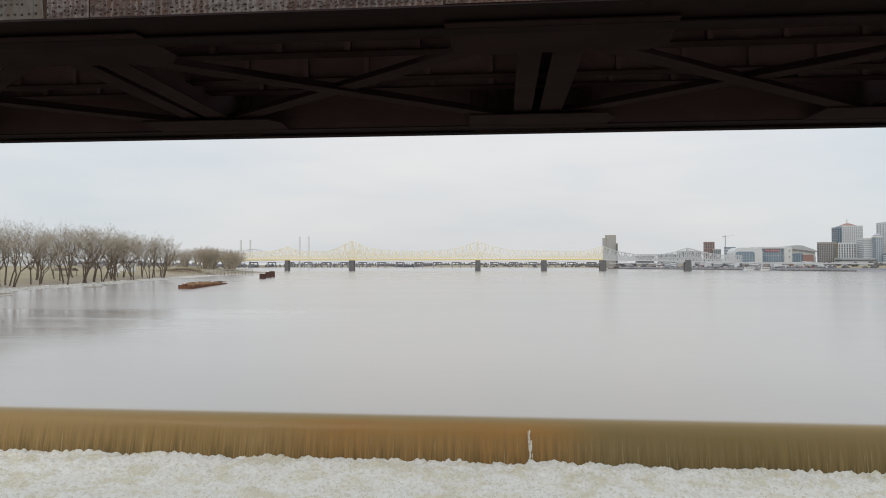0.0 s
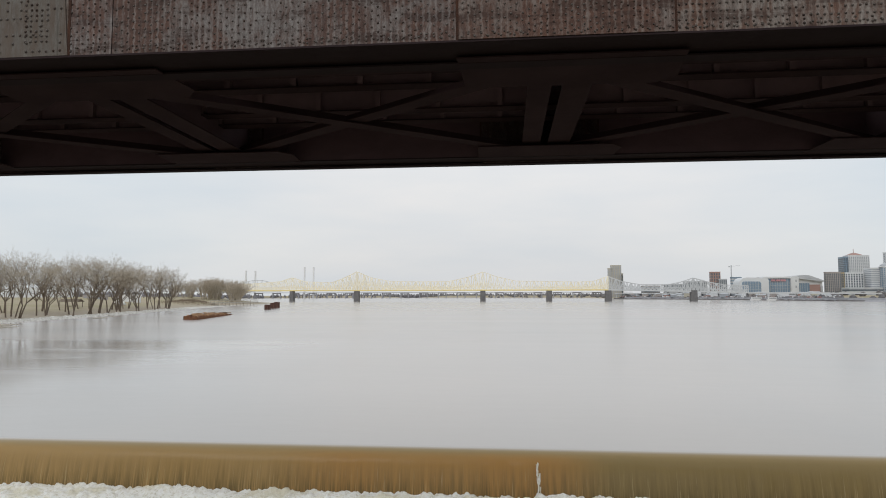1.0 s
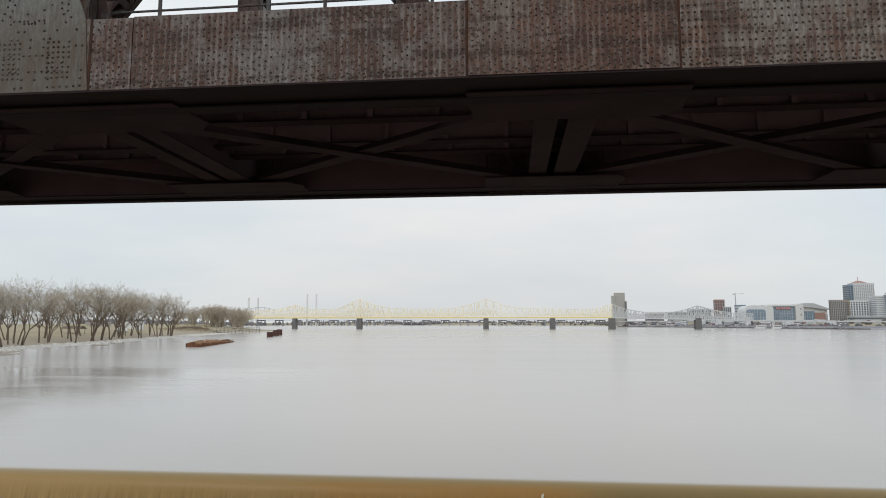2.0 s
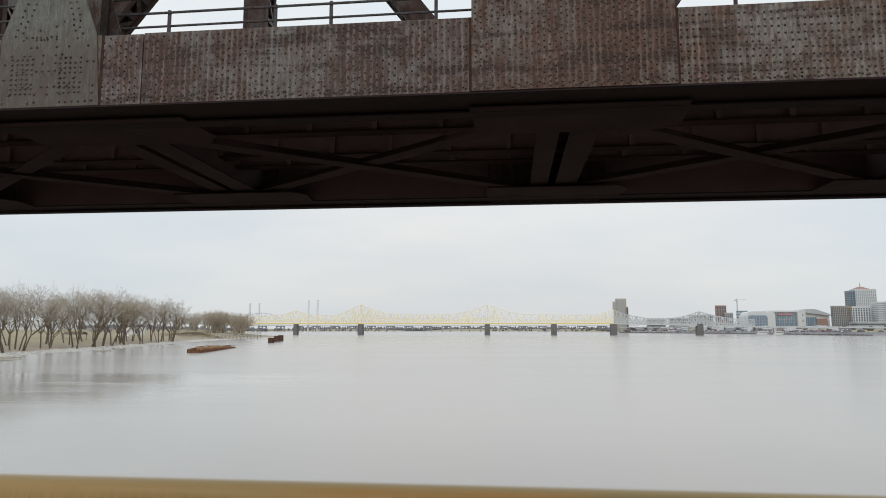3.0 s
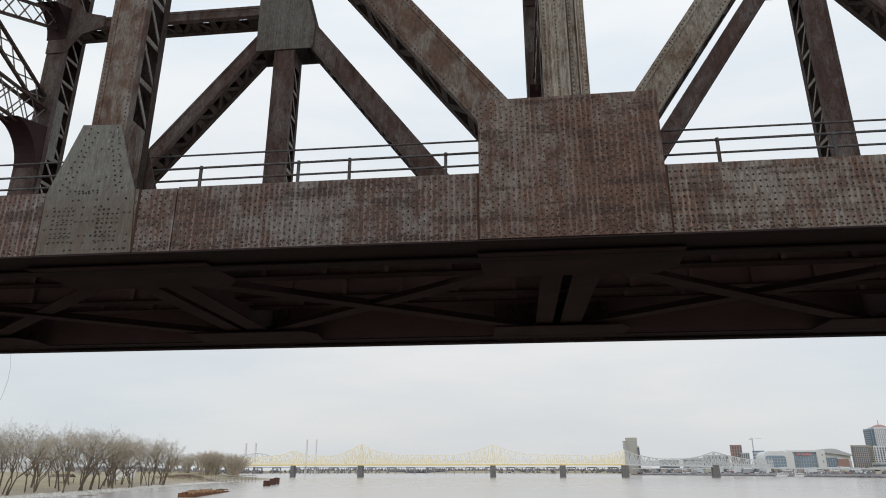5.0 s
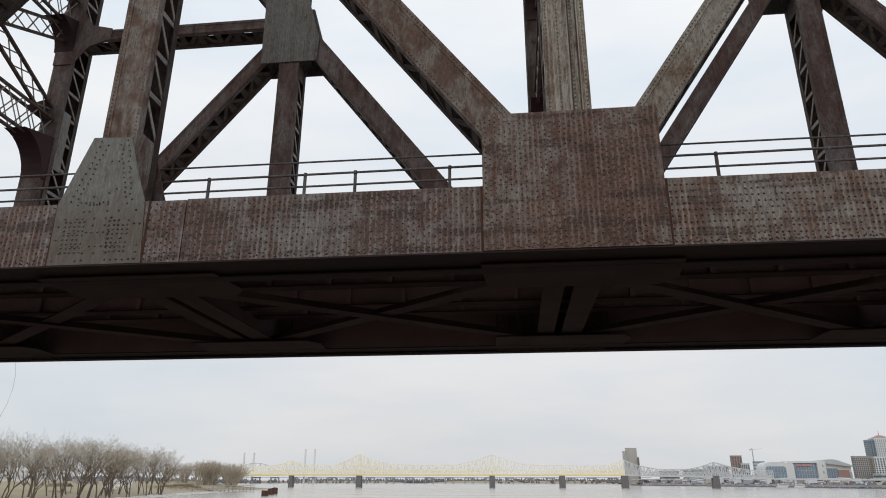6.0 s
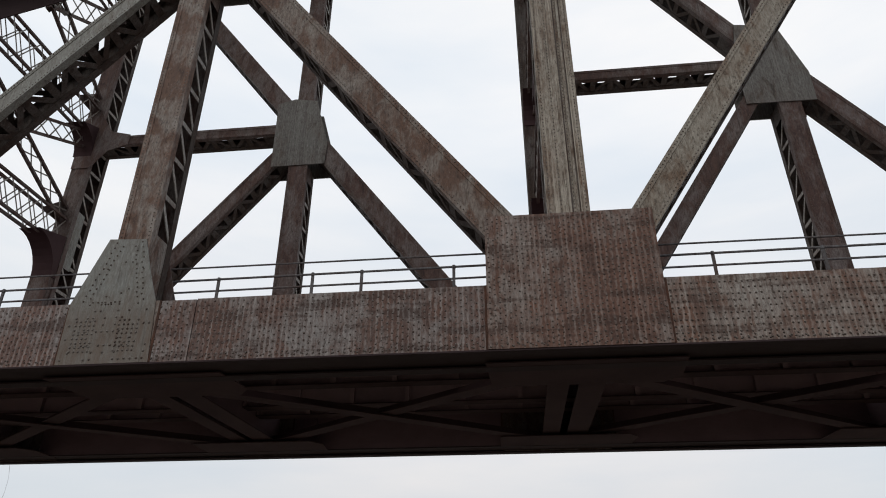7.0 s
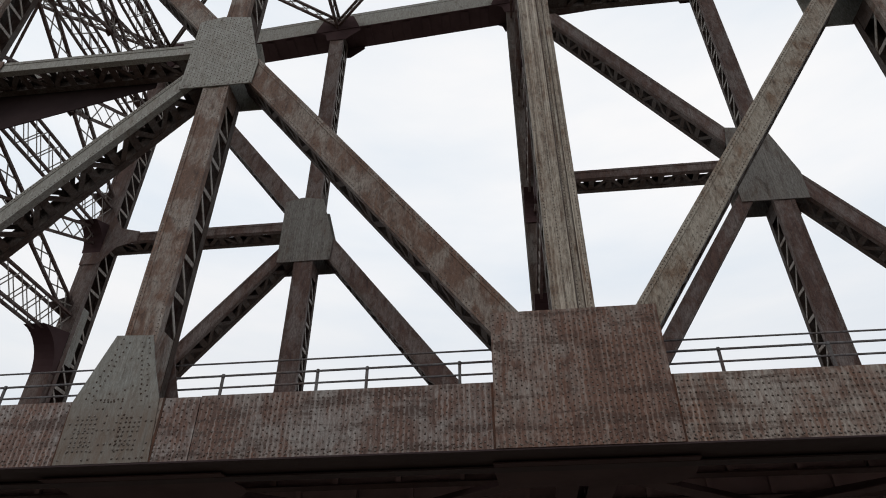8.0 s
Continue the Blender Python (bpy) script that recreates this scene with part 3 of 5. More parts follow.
SG = [(-7.0, 13.0), (-5.42, 13.0), (-5.5, 14.05), (-5.69, 14.55), (-5.92, 15.25), (-6.6, 15.28), (-7.02, 14.05)]
MG = [(0.0, 13.0), (2.735, 13.0), (2.725, 15.31), (0.0, 15.3)]
NG = [(-7.05, 21.85), (-5.3, 21.85), (-5.25, 22.6), (-5.75, 24.42), (-6.5, 24.55), (-7.08, 24.4)]
RG = [(7.85, 23.03), (9.9, 23.02), (9.93, 24.1), (9.35, 26.15), (8.1, 26.3), (7.85, 24.9)]


def moved(poly, dx, dz=0.0):
    return [(x + dx, z + dz) for x, z in poly]


def truss(y0, near):
    """One of the two trusses; y0 is its face towards the camera's side."""
    y1 = y0 + DEEP
    # the far truss gets the darker steel, as the near one blocks its sky
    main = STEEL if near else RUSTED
    left, right = NODES[0], NODES[-1]
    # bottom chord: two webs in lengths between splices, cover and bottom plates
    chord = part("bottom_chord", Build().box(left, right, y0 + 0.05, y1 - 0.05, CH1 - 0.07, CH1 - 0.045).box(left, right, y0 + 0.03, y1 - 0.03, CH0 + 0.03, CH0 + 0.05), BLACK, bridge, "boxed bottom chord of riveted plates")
    spans = [(left, -7.01), (-5.43, -4.79), (-4.775, -0.008), (2.745, right)]
    for k, (xa, xb) in enumerate(spans):
        step = 0.012 if k == 1 else 0.0
        poly = [(xa, CH0), (xb, CH0), (xb, CH1 - step), (xa, CH1 - step)]
        dense = k == 3
        show = [(max(xa, -15), CH0), (min(xb, 11), CH0), (min(xb, 11), CH1), (max(xa, -15), CH1)]
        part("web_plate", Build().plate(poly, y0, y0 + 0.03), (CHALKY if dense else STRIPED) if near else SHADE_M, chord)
        if not near:
            continue
        riv = rivet_field(show, y0, 0.083, 0.112 if not dense else 0.1, not dense, 0.1, 10 + k, 0.005, 0.0165 if not dense else 0.0185)
        for i in range(int((show[1][0] - show[0][0]) / 0.1)):
            for zz in ((0.04, 0.1) if i % 2 else (0.065,)):
                riv.rivet(show[0][0] + 0.05 + i * 0.1, y0, CH0 + zz)
        part("rivets", riv, RIVET, chord, kind="stuff", smooth=True)
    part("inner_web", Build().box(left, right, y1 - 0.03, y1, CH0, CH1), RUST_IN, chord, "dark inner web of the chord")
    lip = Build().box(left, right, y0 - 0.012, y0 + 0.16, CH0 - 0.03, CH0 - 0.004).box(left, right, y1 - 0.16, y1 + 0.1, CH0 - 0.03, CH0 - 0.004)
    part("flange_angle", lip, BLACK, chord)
    for x in (-7.016, -5.41, -0.016, 2.752):
        part("seam", Build().box(x - 0.021, x + 0.019, y0 - 0.007, y0 + 0.02, CH0 + 0.002, CH1 - 0.002), SEAM, chord, "red rust in the joint between plates")
    # gussets
    for yy, out in ((y0 - 0.028, 0), (y0 + 0.8, 1)):
        r = (0.078, 0.088, True, 0.14)
        slab("gusset_plate", MG, yy, yy + 0.03, GUSSET if near else RUSTED, bridge, "broad riveted gusset plate streaked with rust", r if not out else None, 31)
        slab("gusset_plate", SG, yy + 0.012, yy + 0.03, FOOT_GREY if near and not out else RUSTED, bridge, "tapered grey gusset plate at the foot of a post", None, 33)
        if not out:
            riv = rivet_field([(-6.86, 13.16), (-6.4, 13.16), (-6.4, 13.82), (-6.86, 13.82)], yy + 0.012, 0.08, 0.075, False, 0.12, 61)
            for box in ([(-6.1, 13.16), (-5.62, 13.16), (-5.62, 13.82), (-6.1, 13.82)], [(-6.98, 13.02), (-5.44, 13.02), (-5.52, 13.98), (-6.98, 13.98)]):
                more = rivet_field(box, yy + 0.012, 0.08 if len(box) and box[0][0] > -6.5 else 0.1, 0.075 if box[0][0] > -6.5 else 0.12, False, 0.12 if box[0][0] > -6.5 else 0.55, 62)
                k0 = len(riv.v)
                riv.v += more.v
                riv.f += [tuple(i + k0 for i in f) for f in more.f]
            rs = random.Random(4)
            for (xa, za), (xb, zb) in (((-6.78, 14.1), (-6.44, 15.2)), ((-6.66, 14.15), (-6.33, 15.12)), ((-5.74, 14.1), (-5.97, 15.2)), ((-5.86, 14.15), (-6.07, 15.12))):
                for k in range(12):
                    riv.rivet(xa + (xb - xa) * k / 11 + rs.uniform(-0.02, 0.02), yy + 0.012, za + (zb - za) * k / 11)
            for k in range(22):
                riv.rivet(rs.uniform(-6.7, -5.8), yy + 0.012, rs.uniform(14.02, 14.9) if k > 12 else 14.03 + 0.04 * (k % 2))
            part("rivets", riv, RIVET, bridge, kind="stuff", smooth=True)
        slab("gusset_plate", NG, yy, yy + 0.03, STEEL_GREY if near else DULL_GREY, bridge, "grey-green gusset plate where diagonals cross", (0.085, 0.1, True, 0.12) if near and not out else None, 35)
        slab("gusset_plate", RG, yy, yy + 0.03, STEEL_GREY if near else DULL_GREY, bridge, "grey-green gusset plate where diagonals cross", (0.085, 0.1, True, 0.12) if near and not out else None, 37)
        slab("gusset_plate", moved(MG, -2 * PANEL), yy, yy + 0.03, main, bridge, "", None)
        slab("gusset_plate", moved(MG, 2 * PANEL), yy, yy + 0.03, main, bridge, "", None)
    for xa, xb in ((-7.0, -5.43), (0, 2.735)):
        part("web_plate", Build().box(xa, xb, y0, y0 + 0.02, CH0, CH1), main, chord)
    # where the strut meets the end post of the panel
    xk = MID - 2 * PANEL + 0.05
    knot = [(xk - 0.32, 22.3), (xk + 0.34, 22.3), (xk + 0.8, 22.95), (xk + 1.5, 23.17), (xk + 1.5, 23.57), (xk + 0.8, 23.75), (xk + 0.34, 24.4), (xk - 0.32, 24.4)]
    slab("gusset_plate", knot, y0 - 0.02, y0 + 0.003, main, bridge, "riveted gusset plate where a strut meets a post")
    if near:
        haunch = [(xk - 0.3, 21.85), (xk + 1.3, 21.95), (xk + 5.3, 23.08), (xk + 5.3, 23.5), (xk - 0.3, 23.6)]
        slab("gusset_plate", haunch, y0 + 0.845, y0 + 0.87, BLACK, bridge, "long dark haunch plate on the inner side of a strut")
    yy = y0 + 0.004
    dp = 0.8
    A, S, M, R, E = MID - 2 * PANEL, MID - PANEL + 0.02, MID + 0.03, MID + PANEL, MID + 2 * PANEL
    s = near
    # posts
    member("post", (S, 14.08), (S, 21.9), 0.62, yy, main, s, 0.87, True, 0.72, foot=1.35, back=1)
    member("post", (S, 24.4), (S, top_z(S) - 0.5), 0.55, yy, main, s, 0.87, True, dp, back=1)
    # the far middle post is painted dark because it stands in shade
    mp = member("post", (M, 15.25), (M, top_z(M) - 0.5), 0.70, yy, WASHED if near else DARKENED, s, 0.87, True, dp, back=-1)
    if near:
        # a narrow channel riveted up the face of the post
        for xr, wr, mr in ((0.075, 0.012, DARKENED), (0.16, 0.02, OLIVE), (0.2, 0.008, DARKENED)):
            part("rib", Build().box(M + xr - wr, M + xr + wr, y0 + 0.001, y0 + 0.02, 15.32, top_z(M) - 0.6), mr, mp)
    member("post", (A + 0.05, 14.0), (A + 0.05, top_z(A) - 0.5), 0.6, yy, main, s, 0.87, True, 0.86, back=1)
    RP = R + 0.2
    member("post", (RP, 14.0), (RP, 23.1), 0.64, yy, main, s, 0.87, True, dp, back=-1)
    member("post", (RP, 25.9), (RP, top_z(R) - 0.5), 0.55, yy, main, s, 0.87, True, dp, back=-1)
    member("post", (E, 14.0), (E, top_z(E) - 0.5), 0.7, yy, main, False, 0.75, False, dp, back=-1)
    # main diagonals and half-diagonals
    d = -1.293

    def on(x):
        return 15.45 + d * x

    member("diagonal", (0.85, on(0.85)), (-5.5, on(-5.5)), 0.6, yy + 0.006, main, s, 0.7, True, dp - 0.012)
    member("diagonal", (-6.7, on(-6.7)), (A + 0.4, on(A + 0.4)), 0.6, yy + 0.006, main, s, 0.7, True, dp - 0.012)
    member("half_diagonal", (-6.75, 22.5), (A + 0.5, 14.45), 0.42, yy + 0.006, STEEL_GREY if near else RUSTED, s, 0.6, True, dp - 0.012, 0.09)
    member("strut", (-7.0, 23.37), (A + 0.3, 23.37), 0.36, yy + 0.01, STEEL_GREY if near else RUSTED, s, 0.6, True, dp - 0.02, 0.09)
    member("half_diagonal", (2.45, 14.95), (8.05, 23.25), 0.48, yy + 0.006, OLIVE if near else main, s, 0.6, True, dp - 0.012, 0.1)
    member("diagonal", (M + 0.45, top_z(M) - 0.25), (8.2, 25.75), 0.54, yy + 0.006, main, s, 0.7, True, dp - 0.012)
    member("diagonal", (9.3, 24.4), (E - 0.2, 15.0), 0.6, yy + 0.006, main, s, 0.7, True, dp - 0.012)
    member("strut", (M + 0.35, 24.68), (7.9, 24.68), 0.36, yy + 0.01, main, s, 0.6, True, dp - 0.02, 0.09)
    # the panels further along, out to the left
    B = MID - 4 * PANEL
    member("post", (B, 14.0), (B, top_z(B) - 0.5), 0.75, yy, main, False, 0.75, False, dp, back=1)
    member("diagonal", (A - 0.3, 14.6), (B + 0.4, top_z(B) - 0.8), 0.6, yy + 0.006, main, False, 0.7, False, dp - 0.012)
    # top chord
    for xa, xb in ((B, A), (A, S), (S, M), (M, R), (R, E)):
        member("top_chord", (xa, top_z(xa)), (xb, top_z(xb)), 1.0, yy, STEEL_GREY, False, 0.8, near, DEEP - 0.008, 0.14, (), solid=True)
        cover = Build().bar(Vector((xa, y0 + DEEP / 2, top_z(xa) + 0.5)), Vector((xb, y0 + DEEP / 2, top_z(xb) + 0.5)), (0, DEEP / 2, 0), (0, 0, 0.012))
        part("cover_plate", cover, main, bridge)
        down = Vector((0, 0, 0.53))
        # added dark plate that paints the shade on the chord's underside
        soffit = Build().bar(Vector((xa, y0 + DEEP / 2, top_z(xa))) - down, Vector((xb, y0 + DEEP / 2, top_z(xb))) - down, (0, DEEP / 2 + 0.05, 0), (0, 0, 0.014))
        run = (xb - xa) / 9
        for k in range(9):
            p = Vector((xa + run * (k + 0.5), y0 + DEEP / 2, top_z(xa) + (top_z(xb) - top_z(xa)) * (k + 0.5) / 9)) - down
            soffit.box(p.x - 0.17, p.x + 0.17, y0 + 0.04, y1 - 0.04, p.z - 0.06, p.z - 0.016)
        part("shade_soffit", soffit, UNDER_DARK, bridge, "battened underside of the top chord, darkened for shade")
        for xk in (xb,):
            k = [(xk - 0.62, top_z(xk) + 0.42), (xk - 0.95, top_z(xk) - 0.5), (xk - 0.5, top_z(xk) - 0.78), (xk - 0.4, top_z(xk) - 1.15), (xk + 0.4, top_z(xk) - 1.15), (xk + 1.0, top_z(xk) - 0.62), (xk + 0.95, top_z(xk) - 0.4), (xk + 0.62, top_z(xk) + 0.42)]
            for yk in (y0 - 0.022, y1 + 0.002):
                slab("gusset_plate", k, yk, yk + 0.02, UNDER_DARK, bridge, "dark gusset plate under the top chord")


truss(0.0, True)
truss(FAR_Y, False)


def lattice(name, a, b, across, mat, bay=0.55, leg=0.06, parent=bridge, thin=0.024):
    """A laced strut: two pairs of angles with crossed flat bars between. across: vector from one pair to the other."""
    a, b, c = Vector(a), Vector(b), Vector(across)
    u = (b - a).normalized()
    t = u.cross(c.normalized()).normalized()
    cn = c.normalized()
    build = Build()
    for e in (-0.5, 0.5):
        build.bar(a + c * e, b + c * e, cn * leg * 0.9, t * leg)
    strut = part(name, build, mat, parent)
    n = max(2, round((b - a).length / bay))
    for i in range(n):
        p, q = a + (b - a) * (i / n), a + (b - a) * ((i + 1) / n)
        for e in (-0.5, 0.5):
            d = ((q - c * e) - (p + c * e)).normalized()
            part("lacing_bar", Build().bar(p + c * e, q - c * e, d.cross(t) * thin, t * 0.008), LACE_M, strut)
    return strut


def box_lattice(name, x, a, b, depth, wide):
    """A square laced strut across the bridge between (y, z) points a and b."""
    d = Vector((0, b[0] - a[0], b[1] - a[1])).normalized()
    c = Vector((0, -d.z, d.y)) * depth
    for e in (-1, 1):
        lattice(name, (x + e * wide, *a), (x + e * wide, *b), c, RUSTED, 0.66, 0.042, thin=0.017)


def sway_frame(x):
    """Cross bracing between the two trusses at one node, above the trains."""
    ya, yb = DEEP, FAR_Y
    mid = (ya + yb) / 2
    levels = [(19.85, 0.95), (24.2, 1.1), (29.3, 0.9), (33.1 if x < 0 else 34.3, 1.3)]
    for z, deep in levels:
        box_lattice("sway_strut", x, (ya, z), (yb, z), deep, 0.14)
    for (z0, d0), (z1, d1) in zip(levels, levels[1:]):
        lo, hi = z0 + d0 / 2, z1 - d1 / 2
        a, b = (yb, lo + 0.15), (ya, hi - 0.15)
        for pa, pb in ((a, b), ((ya, lo + 0.15), (yb, hi - 0.15))):
            if z0 < 20:
                d = Vector((0, pb[0] - pa[0], pb[1] - pa[1])).normalized()
                lattice("sway_diagonal", (x, *pa), (x, *pb), Vector((0, -d.z, d.y)) * 0.55, RUSTED, 0.62, 0.045, thin=0.02)
            else:
                d = Vector((0, pb[0] - pa[0], pb[1] - pa[1])).normalized()
                lattice("sway_diagonal", (x, *pa), (x, *pb), Vector((0, -d.z, d.y)) * 0.72, RUSTED, 0.72, 0.05, thin=0.022)
        zc = (lo + hi) / 2
        hub = [(mid + 0.75 * math.cos(t) * (0.62 + 0.38 * math.cos(4 * t)), zc + 0.6 * math.sin(t) * (0.62 + 0.38 * math.cos(4 * t))) for t in [2 * math.pi * k / 24 + math.pi / 24 for k in range(24)]]
        part("hub_plate", Build().hull([(x - 0.12, y, z) for y, z in hub], [(x - 0.1, y, z) for y, z in hub]), RUSTED, bridge)
        for e, y_at in ((1, yb), (-1, ya)):
            tri = [(y_at, lo - 0.1), (y_at, lo + 0.75), (y_at - e * 0.3, lo + 0.5), (y_at - e * 0.95, lo - 0.1)]
            part("corner_plate", Build().hull([(x - 0.1, y, z) for y, z in tri], [(x - 0.08, y, z) for y, z in tri]), RUSTED, bridge)
    for z, deep in levels[:2]:
        for e, y_at in ((1, yb), (-1, ya)):
            # curved knee plates under the strut
            z_t, r = z - deep / 2, 1.0 if z < 20 else 0.75
            tall = r * 1.15
            arc = [(y_at - e * (r - r * math.cos(t)) - e * (0.2 if z < 20 else 0.02), z_t - tall + tall * math.sin(t)) for t in [math.pi / 2 * k / 8 for k in range(9)]]
            out = [(y_at, z_t - tall)] + arc + [(y_at, z_t + 0.3)]
            # painted dark all over, for the shade on its underside
            part("knee_bracket", Build().hull([(x - 0.33, y, q) for y, q in out], [(x + 0.33, y, q) for y, q in out]), UNDER_DARK, bridge, "dark curved knee bracket")
            if z < 20:
                # the bracket runs on down the post as a shallow box, with a paler plate beside it
                part("knee_post", Build().box(x - 0.33, x + 0.31, min(y_at, y_at - e * 0.2), max(y_at, y_at - e * 0.2), 14.44, z_t - r * 1.15 + 0.01), RUSTED, bridge)
                part("splice_plate", Build().box(x + 0.335, x + 0.347, min(y_at, y_at + e * 0.5), max(y_at, y_at + e * 0.5), 18.7, 20.7), STEEL_GREY, bridge, "paler grey splice plate on a post")


for x_node in (MID - 2 * PANEL, MID + 0.03, MID - 4 * PANEL):
    sway_frame(x_node)

# top laterals
for xa in (MID - 4 * PANEL, MID - 3 * PANEL, MID - 2 * PANEL, MID - PANEL, MID):
    xb = xa + PANEL
    for ya, yb in ((DEEP, FAR_Y), (FAR_Y, DEEP)):
        lattice("top_lateral", (xa, ya, top_z(xa)), (xb, yb, top_z(xb)), (0, 0, 0.42), RUSTED, 0.62, 0.05)
    lattice("top_strut", (xb, DEEP, top_z(xb)), (xb, FAR_Y, top_z(xb)), (0, 0, 0.7), RUSTED)


def floor_system():
    x0, x1 = NODES[0], NODES[-1]
    deck = Build()
    edges = [DEEP + 0.01, 2.85, 4.3, 5.3, FAR_Y - 0.01]
    for k, (ya, yb) in enumerate(zip(edges, edges[1:])):
        deck.box(x0, x1, ya, yb - (0.07 if k < 3 else 0), 14.42, 14.432)
    rs = random.Random(3)
    for ye in edges[1:4]:
        # thin cover strip between the deck plates, rusted through here and there
        x = x0
        while x < x1:
            ln = rs.uniform(0.7, 3.4)
            deck.box(x, min(x + ln, x1), ye - 0.07, ye, 14.425, 14.432)
            x += ln + rs.uniform(0.02, 0.05)
    part("deck", deck, RUST_IN, bridge, "dark deck of the railway")
    for y in (2.45, 3.3, 4.9, 5.75):
        st = Build().box(x0, x1, y - 0.012, y + 0.012, 13.5, 14.39)
        # flanges are split off and painted darker than the web, for shade
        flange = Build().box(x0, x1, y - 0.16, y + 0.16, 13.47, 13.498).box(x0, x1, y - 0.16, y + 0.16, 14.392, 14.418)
        x = x0 + 0.6
        while x < x1:
            st.box(x - 0.05, x + 0.05, y - 0.13, y - 0.012, 13.5, 14.39)
            x += 1.25
        part("flange", flange, UNDER_DARK, part("stringer", st, RUST_IN, bridge))
    for x in NODES:
        # the beam webs take the shaded brown, to hold back the sky's light
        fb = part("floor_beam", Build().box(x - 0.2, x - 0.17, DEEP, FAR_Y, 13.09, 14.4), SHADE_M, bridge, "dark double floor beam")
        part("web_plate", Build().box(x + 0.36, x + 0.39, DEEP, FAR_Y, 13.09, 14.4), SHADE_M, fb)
        part("flange", Build().box(x - 0.42, x - 0.03, DEEP, FAR_Y, 13.06, 13.09), UNDER_DARK, fb)
        part("flange", Build().box(x + 0.14, x + 0.62, DEEP, FAR_Y, 13.06, 13.09), UNDER_DARK, fb)
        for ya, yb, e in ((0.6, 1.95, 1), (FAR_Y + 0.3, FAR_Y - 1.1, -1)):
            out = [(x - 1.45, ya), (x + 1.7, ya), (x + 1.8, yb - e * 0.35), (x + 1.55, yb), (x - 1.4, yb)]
            part("lateral_gusset", Build().hull([(px, py, 12.975) for px, py in out], [(px, py, 12.995) for px, py in out]), UNDER_DARK, bridge)
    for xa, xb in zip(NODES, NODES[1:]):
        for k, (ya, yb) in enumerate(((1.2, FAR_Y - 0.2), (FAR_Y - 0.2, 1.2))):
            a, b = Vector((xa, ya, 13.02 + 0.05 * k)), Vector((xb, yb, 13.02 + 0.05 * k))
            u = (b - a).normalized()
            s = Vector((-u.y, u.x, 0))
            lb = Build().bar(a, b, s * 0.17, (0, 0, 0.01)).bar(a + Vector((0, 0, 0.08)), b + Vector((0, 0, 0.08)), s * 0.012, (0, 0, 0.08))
            part("lateral_brace", lb, UNDER_DARK, bridge)


floor_system()
for x in (NODES[0] + 1.5, NODES[-1] - 1.5):
    pier = Build().hull([(x - 2.6, -1.8, -8), (x + 2.6, -1.8, -8), (x + 2.6, 10, -8), (x - 2.6, 10, -8)], [(x - 1.9, -0.9, 12.97), (x + 1.9, -0.9, 12.97), (x + 1.9, 9.1, 12.97), (x - 1.9, 9.1, 12.97)])
    part("pier", pier, PIER_M, bridge, "tapered stone pier")


def handrail():
    y, x0, x1 = 1.0, NODES[0], NODES[-1]
    rail = thing("handrail", "thin dark steel pipe handrail along the bridge walkway", "railing")

    def top(x):
        return 14.913 + 0.005 * x

    for z, r in ((0.0, 0.021), (-0.232, 0.019)):
        part("pipe", Build().rod((x0, y, top(x0) + z), (x1, y, top(x1) + z), r), RAIL_M, rail)
    for x in (-30.2, -27.5, -24.8, -22.1, -19.4, -16.7, -14.0, -11.1, -9.25, -7.0, -4.97, -3.19, -2.28, -0.61, 1.2, 3.86, 5.66, 7.5, 9.3, 11.1, 13.8, 16.5, 19.2, 21.9, 24.6, 27.3):
        part("rail_post", Build().bar((x, y, 14.2), (x, y, top(x) + 0.015), (0.026, 0, 0), (0, 0.014, 0)), RAIL_M, rail)
        part("rail_cap", Build().rod((x, y, top(x) - 0.03), (x, y, top(x) + 0.03), 0.033, 0.03, 7), RAIL_M, rail)
    tagged(part("cable", Build().rod((x0, y + 0.02, 15.152), (x1, y + 0.02, 15.152), 0.017), RAIL_M), "thin dark cable strung above the handrail", "cable")
    wire = Build()
    drop = [(-13.89, 13.0), (-13.8, 12.6), (-13.8, 12.2), (-13.88, 11.75), (-14.03, 11.38), (-14.4, 10.9)]
    for (xa, za), (xb, zb) in zip(drop, drop[1:]):
        wire.rod((xa, 8.26, za), (xb, 8.26, zb), 0.003, 0.003, 5)
    tagged(part("hanging_wire", wire, RAIL_M), "loose thin wire hanging below the bridge", "wire")


handrail()


